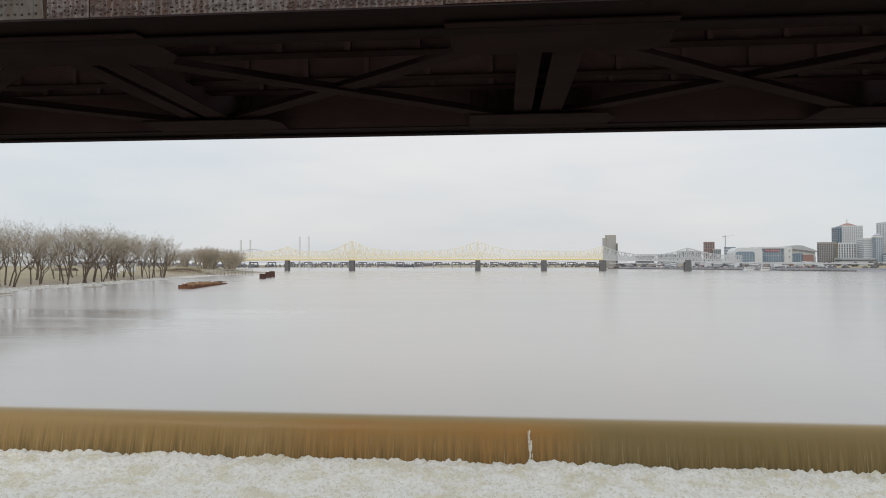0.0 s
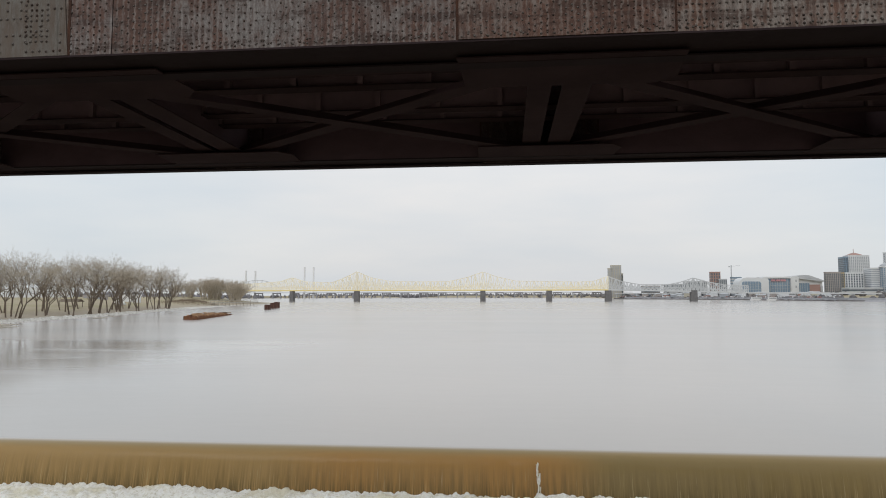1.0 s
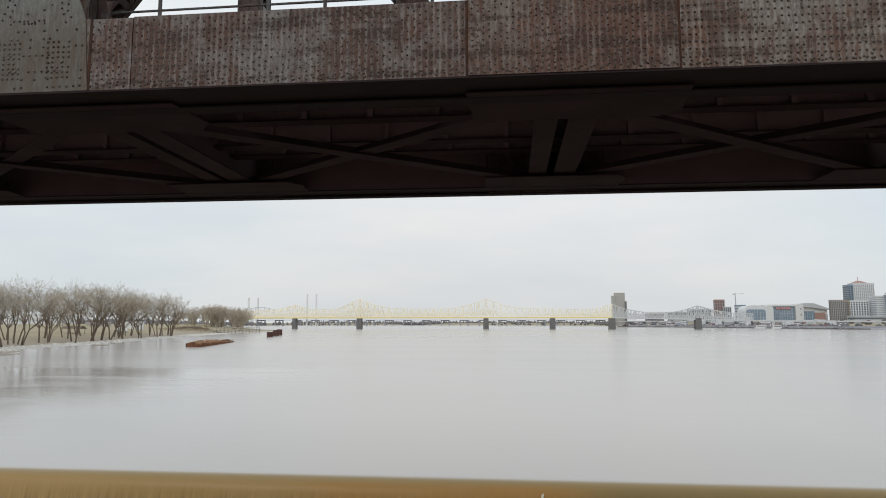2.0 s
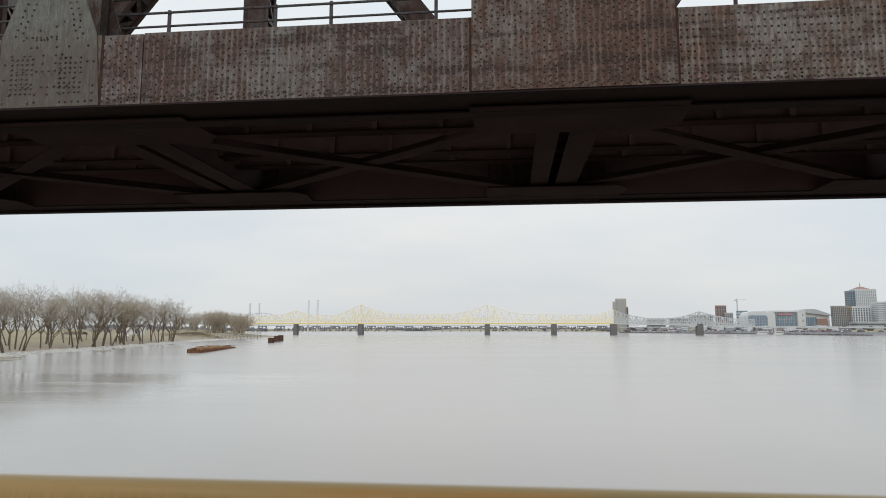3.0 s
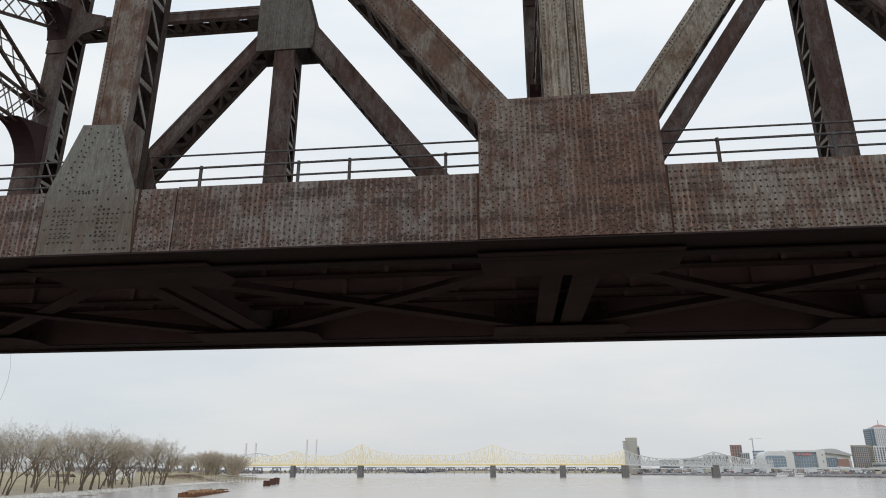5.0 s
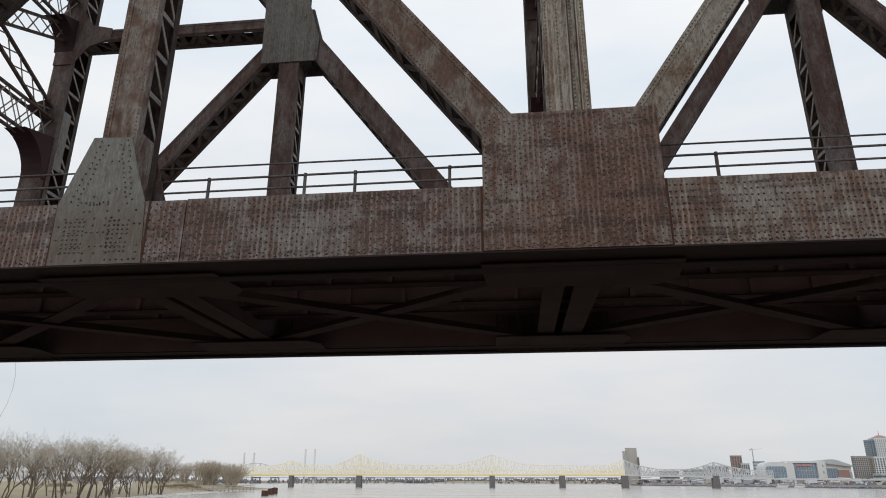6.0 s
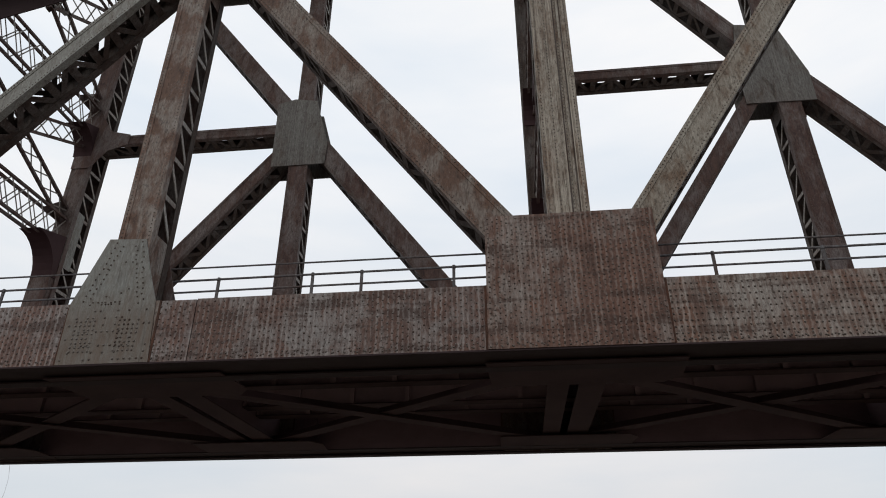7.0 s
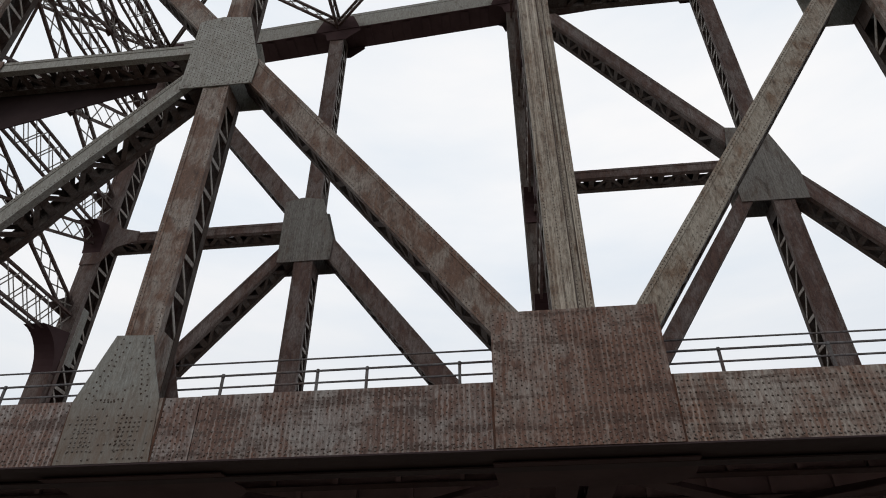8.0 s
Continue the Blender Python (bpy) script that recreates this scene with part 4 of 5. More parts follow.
# ---- trees on the bank ----
def grow(seed, height, stems, wide, lean=0.0, depth=6, bole=0.31):
    """A bare winter tree: stems that fork again and again into fine twigs. Returns (wood, twigs)."""
    rnd = random.Random(seed)
    wood, twigs = Build(), Build()

    def tube(bld, a, b, r0, r1, n):
        d = (b - a).normalized()
        s = d.orthogonal().normalized()
        t = d.cross(s)
        k = len(bld.v)
        for c, r in ((a, r0), (b, r1)):
            for i in range(n):
                w = 2 * math.pi * i / n
                bld.v.append(tuple(c + r * (math.cos(w) * s + math.sin(w) * t)))
        bld.f.extend((k + i, k + (i + 1) % n, k + n + (i + 1) % n, k + n + i) for i in range(n))

    def away(d, angle):
        side = d.orthogonal().normalized()
        side.rotate(Matrix.Rotation(rnd.uniform(0, 6.28), 3, d))
        return (d * math.cos(angle) + side * math.sin(angle)).normalized()

    def limb(p, d, length, r, level):
        bends = 3 if level < 2 else (2 if level < 5 else 1)
        for i in range(bends):
            wob = 0.06 if level == 0 else 0.1
            d = (d + Vector((rnd.gauss(0, wob), rnd.gauss(0, wob), (0.0, 0.07, 0.04, 0.01, -0.01, -0.03, -0.03, -0.03, 0.0)[level]))).normalized()
            q = p + d * (length / bends)
            r2 = max(0.018, r * (0.93 if level < 2 else 0.89))
            fat = level < 5
            tube(wood if fat else twigs, p, q, r, r2, 6 if level < 2 else (4 if level < 4 else 3))
            if 2 <= level < depth and rnd.random() < 0.32:
                limb(q, away(d, rnd.uniform(0.5, 0.9)), length * rnd.uniform(0.4, 0.6), max(r2 * 0.5, 0.026), max(level + 2, 5))
            p, r = q, r2
        if level < depth:
            count = rnd.choice((3, 4)) if level == 0 else (3 if rnd.random() < 0.12 else 2)
            for k in range(count):
                turn = rnd.uniform(0.26, 0.62) * wide if level == 0 else rnd.uniform(0.24, 0.62) * wide
                limb(p, away(d, turn), length * (rnd.uniform(0.66, 0.85) if level == 0 else rnd.uniform(0.68, 0.86)), max(r * (0.72 if level == 0 else 0.76), 0.036 if level < 5 else 0.024), level + 1)

    for s in range(stems):
        a = rnd.uniform(0, 6.28)
        tip = lean if stems == 1 else rnd.uniform(0.12, 0.36) + lean
        limb(Vector((0.6 * math.cos(a), 0.6 * math.sin(a), -0.8)) if s else Vector((0, 0, -0.8)), Vector((tip * math.cos(a), tip * math.sin(a), 1)).normalized(), height * bole * rnd.uniform(0.85, 1.15), height * rnd.uniform(0.014, 0.018), 0)
    k = height / sorted(v[2] for v in twigs.v)[int(len(twigs.v) * 0.91)]
    for bld in (wood, twigs):
        bld.v = [(x * k, y * k, z * k) for x, y, z in bld.v]
    return wood, twigs


def tree_kind(seed, height, stems, wide, lean, label, group, name="tree", depth=6, twig=None, bole=0.37):
    wood, twigs = grow(seed, height, stems, wide, lean, depth, bole)
    t = thing(name, label, name, group)
    part("trunk", wood, BARK if twig is None else TWIG, t)
    part("crown", twigs, twig or TWIG, t, "tangle of bare tan twigs")
    return t


def plant(t, x, y, s, turn, tilt=(0.0, 0.0)):
    t.location = (x, y, land(x, y) - 0.15)
    t.rotation_euler = (tilt[0], tilt[1], turn)
    t.scale = (s, s, s)


TREES = []
for k, (h, st, wd, ln) in enumerate(((26, 1, 1.2, 0.08), (25, 2, 1.1, 0.0), (26, 1, 1.25, 0.22), (25, 2, 1.15, 0.08), (26, 1, 1.2, 0.15), (25, 3, 1.05, 0.05), (26, 1, 1.3, 0.03))):
    TREES.append(tree_kind(40 + k, h, st, wd, ln, "tall bare winter tree with grey-brown bark on the river bank", "bare trees along the bank", depth=7))
SMALL = [tree_kind(60 + k, 25, 1, 1.25, 0.08, "bare winter tree in the park behind the bank", "bare trees in the park", depth=5) for k in range(3)]
rnd = random.Random(7)
for k in range(56):
    # the row at the water's edge, taller upstream
    y = 166 + 4.95 * k + rnd.uniform(-5, 5)
    x = bank_x(LEFT_BANK, y) - rnd.choice((6, 8, 10, 13, 18, 25)) - rnd.uniform(0, 3)
    t = TREES[k] if k < 7 else copy_thing(TREES[k % 7], Matrix.Identity(4))
    plant(t, x, y, (0.86 + 0.16 * (y - 168) / 270) * rnd.uniform(0.82, 1.08), rnd.uniform(0, 6.28), (rnd.uniform(-0.14, 0.14), rnd.uniform(-0.08, 0.16)))
for k in range(46):
    # further rows behind the lawn
    y = rnd.uniform(300, 640)
    x = bank_x(LEFT_BANK, y) - rnd.uniform(70, 210)
    plant(SMALL[k] if k < 3 else copy_thing(SMALL[k % 3], Matrix.Identity(4)), x, y, rnd.uniform(0.5, 0.78), rnd.uniform(0, 6.28))
for k in range(34):
    # trees further inland, seen between the trunks
    y = rnd.uniform(560, 800)
    plant(copy_thing(SMALL[k % 3], Matrix.Identity(4)), -0.47 * y - rnd.uniform(60, 330), y, rnd.uniform(0.4, 0.62), rnd.uniform(0, 6.28))
BUSHES = [tree_kind(80 + k, 24, 5, 1.0, 0.1, "bare many-stemmed thicket tree at the water's edge", "thicket upstream", depth=5, twig=BRUSH, bole=0.2) for k in range(3)]
for k in range(21):
    y = rnd.uniform(632, 715)
    x = -0.412 * (y + 8.6) - 82 * rnd.random() ** 1.1
    t = BUSHES[k] if k < 3 else copy_thing(BUSHES[k % 3], Matrix.Identity(4))
    plant(t, x, y, rnd.uniform(0.72, 1.0) * (1.0 - 0.2 * max(0.0, (-x - 310) / 40)), rnd.uniform(0, 6.28))

def brush_mound():
    b = Build()
    rs = random.Random(44)
    for k in range(1500):
        x, y = -277 + rs.gauss(0, 8), 546 + rs.gauss(0, 15)
        z = land(x, y) - 0.1
        d = Vector((rs.gauss(0, 0.7), rs.gauss(0, 0.7), 1.0)).normalized() * rs.uniform(1.0, 2.6)
        b.rod((x, y, z), (x + d.x, y + d.y, z + d.z), 0.09, 0.05, 3)
    tagged(part("brush", b, DEAD_BRUSH), "brown dead brush covering a low mound on the bank", "brush", kind="stuff")


DEAD_BRUSH = mottled("dead_brush", (0.19, 0.145, 0.105), (0.28, 0.215, 0.16), 0.6, 0.95)
brush_mound()


def shore_rubble():
    b = Build()
    rs = random.Random(21)
    for k in range(1500):
        y = rs.uniform(150, 640)
        x = bank_x(LEFT_BANK, y) - rs.uniform(-2, 8)
        z = land(x, y)
        if not -0.1 < z < 0.75:
            continue
        r = rs.uniform(0.25, 0.8)
        a = [(x + r * rs.uniform(0.7, 1.3) * math.cos(w), y + r * 1.5 * rs.uniform(0.7, 1.3) * math.sin(w), z - 0.3) for w in (0.4, 1.6, 2.9, 4.0, 5.3)]
        c = [(x + (px - x) * rs.uniform(0.4, 0.8), y + (py - y) * rs.uniform(0.4, 0.8), z + r * rs.uniform(0.3, 0.7)) for px, py, pz in a]
        b.hull(a, c)
    tagged(part("shore_rubble", b, PALE_ROCK), "pale broken rock strewn along the water's edge", "rubble", kind="stuff")


shore_rubble()


# ---- on the left bank and in the water by it ----
def corrugated(build, a, b, z0, z1, wave=0.45, amp=0.16, rough=0.35, fall=0.0):
    """A run of sheet piling from a to b (x, y)."""
    a, b = Vector((*a, 0)), Vector((*b, 0))
    u = (b - a).normalized()
    n = Vector((u.y, -u.x, 0))
    count = max(2, int((b - a).length / wave))
    ring = []
    for i in range(count + 1):
        p = a + (b - a) * (i / count) + n * (amp if i % 4 in (1, 2) else -amp)
        ring.append(p)
    k = len(build.v)
    back = [p - n * 0.25 for p in ring]
    for z in (z0, z1):
        for line in (ring, back):
            for i, p in enumerate(line):
                up = rough * noise.noise((p.x * 0.3, p.y * 0.3, 0)) - fall * i / count if z == z1 else 0.0
                build.v.append((p.x, p.y, z + up))
    m = count + 1
    for i in range(count):
        build.f += [(k + i, k + i + 1, k + 2 * m + i + 1, k + 2 * m + i), (k + m + i + 1, k + m + i, k + 3 * m + i, k + 3 * m + i + 1), (k + 2 * m + i, k + 2 * m + i + 1, k + 3 * m + i + 1, k + 3 * m + i)]


def sheet_pile_island():
    t = thing("sheet_pile_pier", "long rusted sheet-pile pier heaped with tan debris, standing in the river", "pier", at=(0, 0, 0))
    ends = [(-131, 250.5), (-125, 250.5), (-140.5, 320), (-145.5, 320)]
    for i, (p, q) in enumerate(zip(ends, ends[1:] + ends[:1])):
        b = Build()
        corrugated(b, p, q, -3, (1.5, 1.5, 0.35, 0.35)[i], rough=0.9, fall=(0, 1.15, 0, -1.15)[i])
        part("sheet_pile_wall", b, RUSTY, t)
    b = Build()
    nx, ny = 16, 100
    for j in range(ny + 1):
        for i in range(nx + 1):
            u, v = i / nx, j / ny
            a = Vector(ends[0]).lerp(Vector(ends[3]), v)
            c = Vector(ends[1]).lerp(Vector(ends[2]), v)
            p = a.lerp(c, u)
            rise = 1.15 * math.sin(math.pi * u) ** 0.6 * max(0.0, math.sin(math.pi * min(1, v * 0.8 + 0.2))) ** 0.6
            b.v.append((p.x, p.y, 0.9 - 0.9 * v + rise + 0.8 * noise.noise((p.x * 0.7, p.y * 0.25, 2)) + 0.7 * noise.noise((p.x * 1.9, p.y * 0.9, 5))))
    for j in range(ny):
        for i in range(nx):
            k = j * (nx + 1) + i
            b.f.append((k, k + 1, k + nx + 2, k + nx + 1))
    part("debris", b, DEBRIS, t, "tan debris and dead grass")
    rs = random.Random(12)
    for k in range(44):
        v = rs.random()
        p = Vector(ends[0]).lerp(Vector(ends[3]), v).lerp(Vector(ends[1]).lerp(Vector(ends[2]), v), rs.uniform(0.1, 0.9))
        d = Vector((rs.uniform(-1, 1), rs.uniform(-1, 1), rs.uniform(-0.1, 0.1))).normalized() * rs.uniform(1.0, 3.2)
        q = Vector((p.x, p.y, 1.9 - 1.1 * v + rs.uniform(-0.3, 0.5)))
        part("timber", Build().rod(q, q + d, 0.24, 0.14, 5), (BARK, RUSTY, DEBRIS)[k % 3], t)


sheet_pile_island()
for k, (x, y, h) in enumerate(((-168.3, 445, 3.4), (-178.4, 484, 4.2), (-185.6, 512, 4.5))):
    t = thing("mooring_cell", "small square cell of rusted sheet piling in the river", "mooring", "rusted mooring cells", at=(0, 0, 0))
    q = [(x - 1.8, y - 1.8), (x + 1.8, y - 1.8), (x + 1.8, y + 1.8), (x - 1.8, y + 1.8)]
    for p, r in zip(q, q[1:] + q[:1]):
        b = Build()
        corrugated(b, p, r, -3, h)
        part("sheet_pile_wall", b, DARK_RUST, t)
    part("cap", Build().box(x - 1.7, x + 1.7, y - 1.7, y + 1.7, h - 0.9, h - 0.6), DARK_RUST, t)


def driftwood(x, y, length, turn):
    a = Vector((x, y, 0.15))
    d = Vector((math.cos(turn), math.sin(turn), 0.03))
    b = Build().rod(a, a + d * length, 0.3, 0.14, 7)
    for s in (0.4, 0.7):
        b.rod(a + d * length * s, a + d * length * s + Vector((-d.y, d.x, 0.5)) * length * 0.18, 0.09, 0.03, 5)
    tagged(part("driftwood_log", b, DRIFT), "pale driftwood log stranded at the water's edge", "log", "driftwood")


for x, y, ln, tn in ((-156, 178, 8, 0.4), (-161, 184, 6, 1.1), (-168, 196, 7, 0.2), (-170, 170, 9, 0.9), (-178, 262, 6, 0.5), (-186, 290, 5, 2.6)):
    driftwood(x, y, ln, tn)


def shelter(x, y):
    z = land(x, y)
    t = thing("picnic_shelter", "low brown park shelter with a pitched roof", "shelter", at=(x, y, z))
    part("roof", Build().hull([(-6, -3.4, 2.6), (6, -3.4, 2.6), (6, 0, 4.2), (-6, 0, 4.2)], [(-6, 3.4, 2.6), (6, 3.4, 2.6), (6, 0.05, 4.25), (-6, 0.05, 4.25)]), BARK, t)
    for px in (-5, 0, 5):
        for py in (-2.8, 2.8):
            part("post", Build().box(px - 0.12, px + 0.12, py - 0.12, py + 0.12, -0.4, 2.7), BARK, t)


shelter(-246, 345)
WHITE_P = mottled("white_vehicle_paint", (0.75, 0.75, 0.74), (0.68, 0.68, 0.67), 0.6, 0.35)
GLASS = mottled("dark_window_glass", (0.10, 0.12, 0.14), (0.15, 0.17, 0.19), 0.05, 0.12, relief=0.0)
TYRE = mottled("tyre_rubber", (0.02, 0.02, 0.02), (0.035, 0.035, 0.035), 3, 0.9)


def van(x, y):
    z = land(x, y) + 0.02
    t = thing("parked_van", "white parked van on the grass behind the trees", "van", at=(x, y, z))
    side = [(-3.0, 0.4), (3.0, 0.4), (3.0, 1.3), (2.2, 1.5), (1.6, 2.4), (-3.0, 2.45)]
    part("body", Build().plate(side, -1.0, 1.0), WHITE_P, t)
    part("window", Build().plate([(0.6, 1.5), (1.95, 1.5), (1.45, 2.2), (0.6, 2.2)], -1.01, -0.99), GLASS, t)
    for px in (-1.9, 1.9):
        for py in (-0.95, 0.95):
            part("wheel", Build().rod((px, py - 0.12, 0.36), (px, py + 0.12, 0.36), 0.36, n=12), TYRE, t)


van(-262, 420)
van(-272, 433)


def dock():
    t = thing("river_dock", "low pale timber dock along the far end of the bank", "dock", at=(0, 0, 0))
    a, b = Vector((-262, 556, 3.4)), Vector((-245, 622, 3.4))
    s = Vector((0.97, -0.24, 0)).normalized() * 1.6
    part("deck", Build().bar(a, b, s, (0, 0, 0.4)), DRIFT, t)
    part("handrail", Build().bar(a + Vector((0, 0, 2.2)), b + Vector((0, 0, 2.2)), s * 0.12, (0, 0, 0.26)), DRIFT, t)
    for k in range(14):
        p = a.lerp(b, k / 13)
        part("pile", Build().rod((p.x, p.y, -4), (p.x, p.y, 5.6), 0.3), DRIFT, t)


dock()

# ---- the far road bridge ----
BY = 1700.0


def far_bridge():
    t = thing("road_bridge", "long yellow and silver cantilever truss bridge on dark piers", "bridge", at=(0.25, -3.3, 3.7))
    t.scale = (0.62, 0.62, 0.62)
    piers = [-569, -395, -65, 103.5, 251, 460]
    for x, hw in zip(piers, (5.2, 7.0, 7.2, 7.6, 8.4, 8.4)):
        p = Build().hull([(x - hw, BY - 9, -16), (x + hw, BY - 9, -16), (x + hw, BY + 9, -16), (x - hw, BY + 9, -16)], [(x - 0.86 * hw, BY - 8, 21.5), (x + 0.86 * hw, BY - 8, 21.5), (x + 0.86 * hw, BY + 8, 21.5), (x - 0.86 * hw, BY + 8, 21.5)])
        part("pier", p, PIER_M, t, "dark stone pier")
    tops = [(-760, 36), (-665, 42), (-600, 47), (-569, 57), (-535, 46), (-460, 44), (-430, 55), (-395, 72), (-360, 57), (-310, 47), (-233, 45), (-150, 46), (-105, 56), (-65, 70), (-28, 57), (20, 46), (100, 45), (175, 43), (215, 45), (251, 57), (285, 44), (330, 36), (400, 36), (430, 42), (460, 52), (495, 42), (540, 34), (620, 32), (760, 30), (900, 28)]
    xs_t, zs_t = [p[0] for p in tops], [p[1] for p in tops]

    def deck_z(x):
        return 24.3 if x < 251 else 24.3 - 0.022 * (x - 251)

    spans = [(-880, -760), (-760, -569), (-569, -395), (-395, -65), (-65, 103.5), (103.5, 251), (251, 460), (460, 590)]
    for xa, xb in spans:
        mat = YELLOW if -600 < xb <= 252 else SILVER
        # trusses take the haze-paled yellow, the deck keeps the full one
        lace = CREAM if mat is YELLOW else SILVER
        count = max(6, 2 * round((xb - xa) / 19))
        step = (xb - xa) / count
        for yy in (BY - 6, BY + 6):
            tr = Build()
            for i in range(count + 1):
                x = xa + i * step
                z0, z1 = deck_z(x), float(np.interp(x, xs_t, zs_t))
                if i or xa == spans[0][0]:
                    tr.bar((x, yy, z0), (x, yy, z1), (0.68, 0, 0), (0, 0.34, 0))
                if i < count:
                    xn = x + step
                    zn0, zn1 = deck_z(xn), float(np.interp(xn, xs_t, zs_t))
                    tr.bar((x, yy, z1), (xn, yy, zn1), (0, 0, 0.74), (0, 0.4, 0))
                    tr.bar((x, yy, z0), (xn, yy, zn0), (0, 0, 0.74), (0, 0.4, 0))
                    zm = (z0 + z1) / 2
                    if i % 2:
                        tr.bar((x, yy, z0), (xn, yy, zn1), (0.78, 0, 0), (0, 0.27, 0))
                        tr.bar((x + step / 2, yy, zm), (xn, yy, zn0), (0.55, 0, 0), (0, 0.2, 0))
                    else:
                        tr.bar((x, yy, z1), (xn, yy, zn0), (0.78, 0, 0), (0, 0.27, 0))
                        tr.bar((x, yy, z0), (x + step / 2, yy, zm), (0.55, 0, 0), (0, 0.2, 0))
                    tr.bar((x + step / 2, yy, z0), (x + step / 2, yy, zm), (0.5, 0, 0), (0, 0.16, 0))
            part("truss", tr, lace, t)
        part("deck", Build().hull([(xa, BY - 7, deck_z(xa) - 3.0), (xb, BY - 7, deck_z(xb) - 3.0), (xb, BY + 7, deck_z(xb) - 3.0), (xa, BY + 7, deck_z(xa) - 3.0)], [(xa, BY - 7, deck_z(xa)), (xb, BY - 7, deck_z(xb)), (xb, BY + 7, deck_z(xb)), (xa, BY + 7, deck_z(xa))]), mat, t)
    part("deck", Build().hull([(590, BY - 7, 13), (900, BY - 7, 11), (900, BY + 7, 11), (590, BY + 7, 13)], [(590, BY - 7, 16.5), (900, BY - 7, 14), (900, BY + 7, 14), (590, BY + 7, 16.5)]), SILVER, t)
    for x in (-395, -65):
        for yy in (BY - 6, BY + 6):
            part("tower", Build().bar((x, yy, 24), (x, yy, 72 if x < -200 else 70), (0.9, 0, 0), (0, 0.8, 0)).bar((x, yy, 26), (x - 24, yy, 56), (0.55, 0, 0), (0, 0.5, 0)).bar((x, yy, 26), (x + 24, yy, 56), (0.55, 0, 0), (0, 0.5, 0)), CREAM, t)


far_bridge()
for x0 in (-942, -907, -725, -692):
    h = 98.5 if x0 < -800 else 109.5
    t = thing("bridge_pylon", "slim pale grey concrete pylon of a distant bridge", "pylon", "distant bridge pylons", at=(x0, 2300, 0))
    part("shaft", Build().hull([(-2.6, -4, -6), (2.6, -4, -6), (2.6, 4, -6), (-2.6, 4, -6)], [(-2.1, -3, h), (2.1, -3, h), (2.1, 3, h), (-2.1, 3, h)]), WHITE_C, t)
    part("cap", Build().box(-2.4, 2.4, -3.4, 3.4, h, h + 1.5), WHITE_C, t)


def grey_bridge():
    """An older grey truss bridge far behind the yellow one."""
    t = thing("distant_rail_bridge", "distant grey truss bridge with arched top chords", "bridge", at=(0, 0, 0))
    y = 2240.0
    xs = [-1300, -1130, -960, -790]
    for xa, xb in zip(xs, xs[1:]):
        tr = Build()
        n = 10
        step = (xb - xa) / n
        for i in range(n + 1):
            u = i / n
            x, z1 = xa + i * step, 30 + 34 * math.sin(math.pi * u) ** 0.7
            tr.bar((x, y, 27), (x, y, z1), (0.6, 0, 0), (0, 0.5, 0))
            if i < n:
                z2 = 30 + 34 * math.sin(math.pi * (i + 1) / n) ** 0.7
                tr.bar((x, y, z1), (x + step, y, z2), (0, 0, 0.9), (0, 0.5, 0))
                a, b = ((x, y, 27), (x + step, y, z2)) if i >= n / 2 else ((x, y, z1), (x + step, y, 27))
                tr.bar(a, b, (0.5, 0, 0), (0, 0.5, 0))
        part("truss", tr, SILVER, t)
        part("deck", Build().box(xa, xb, y - 4, y + 4, 24, 27), SILVER, t)
        part("pier", Build().box(xa - 5, xa + 5, y - 8, y + 8, -6, 24), CONCRETE, t)


grey_bridge()


def low_viaduct(name, label, pts, z, gap, mat):
    t = thing(name, label, "viaduct", at=(0, 0, 0))
    for p, q in zip(pts, pts[1:]):
        a, b = Vector((*p, z)), Vector((*q, z))
        u = (b - a).normalized()
        s = Vector((-u.y, u.x, 0)) * 6
        part("deck", Build().bar(a, b, s, (0, 0, 0.9)), mat, t)
        n = max(1, round((b - a).length / gap))
        for k in range(n):
            c = a.lerp(b, k / n)
            part("column", Build().box(c.x - 1, c.x + 1, c.y - 1, c.y + 1, -6, z - 0.9), mat, t)


BENT = mottled("grey_bent_concrete", (0.30, 0.30, 0.32), (0.38, 0.38, 0.4), 0.1, 0.9)


def approach_viaduct():
    t = thing("approach_viaduct", "grey low viaduct on two-legged bents far across the river", "viaduct")
    y, z = 2290.0, 19.0
    part("deck", Build().box(-1000, 420, y - 6, y + 6, z, z + 1.6), BENT, t)
    for k in range(21):
        x = -955 + 66.0 * k
        part("bent", Build().box(x - 15, x + 15, y - 3, y + 3, z - 2.6, z - 0.01).box(x - 15, x - 12, y - 3, y + 3, -6, z - 2.61).box(x + 12, x + 15, y - 3, y + 3, -6, z - 2.61), BENT, t)


approach_viaduct()
low_viaduct("riverside_viaduct", "pale grey riverside expressway viaduct on columns", [(270, 1690), (395, 1470), (470, 1300), (560, 1180), (690, 1080)], 13.5, 26, CONCRETE)

# ---- the city on the right bank ----
# the brown and tan walls are paled, with distance haze put into their colour
BROWN_B = mottled("brown_brick_tower", (0.40, 0.365, 0.345), (0.34, 0.31, 0.295), 0.05, 0.9)
TAN_B = mottled("tan_concrete_tower", (0.50, 0.465, 0.385), (0.44, 0.41, 0.34), 0.05, 0.9)
WHITE_B = mottled("white_concrete_facade", (0.70, 0.71, 0.715), (0.62, 0.63, 0.645), 0.05, 0.8)
GREY_B = mottled("grey_facade", (0.44, 0.46, 0.48), (0.52, 0.53, 0.55), 0.05, 0.85)
RED_B = mottled("red_brick_block", (0.36, 0.23, 0.20), (0.40, 0.27, 0.24), 0.05, 0.9)
GOLD_B = mottled("ochre_panel", (0.46, 0.38, 0.24), (0.40, 0.33, 0.22), 0.05, 0.7)
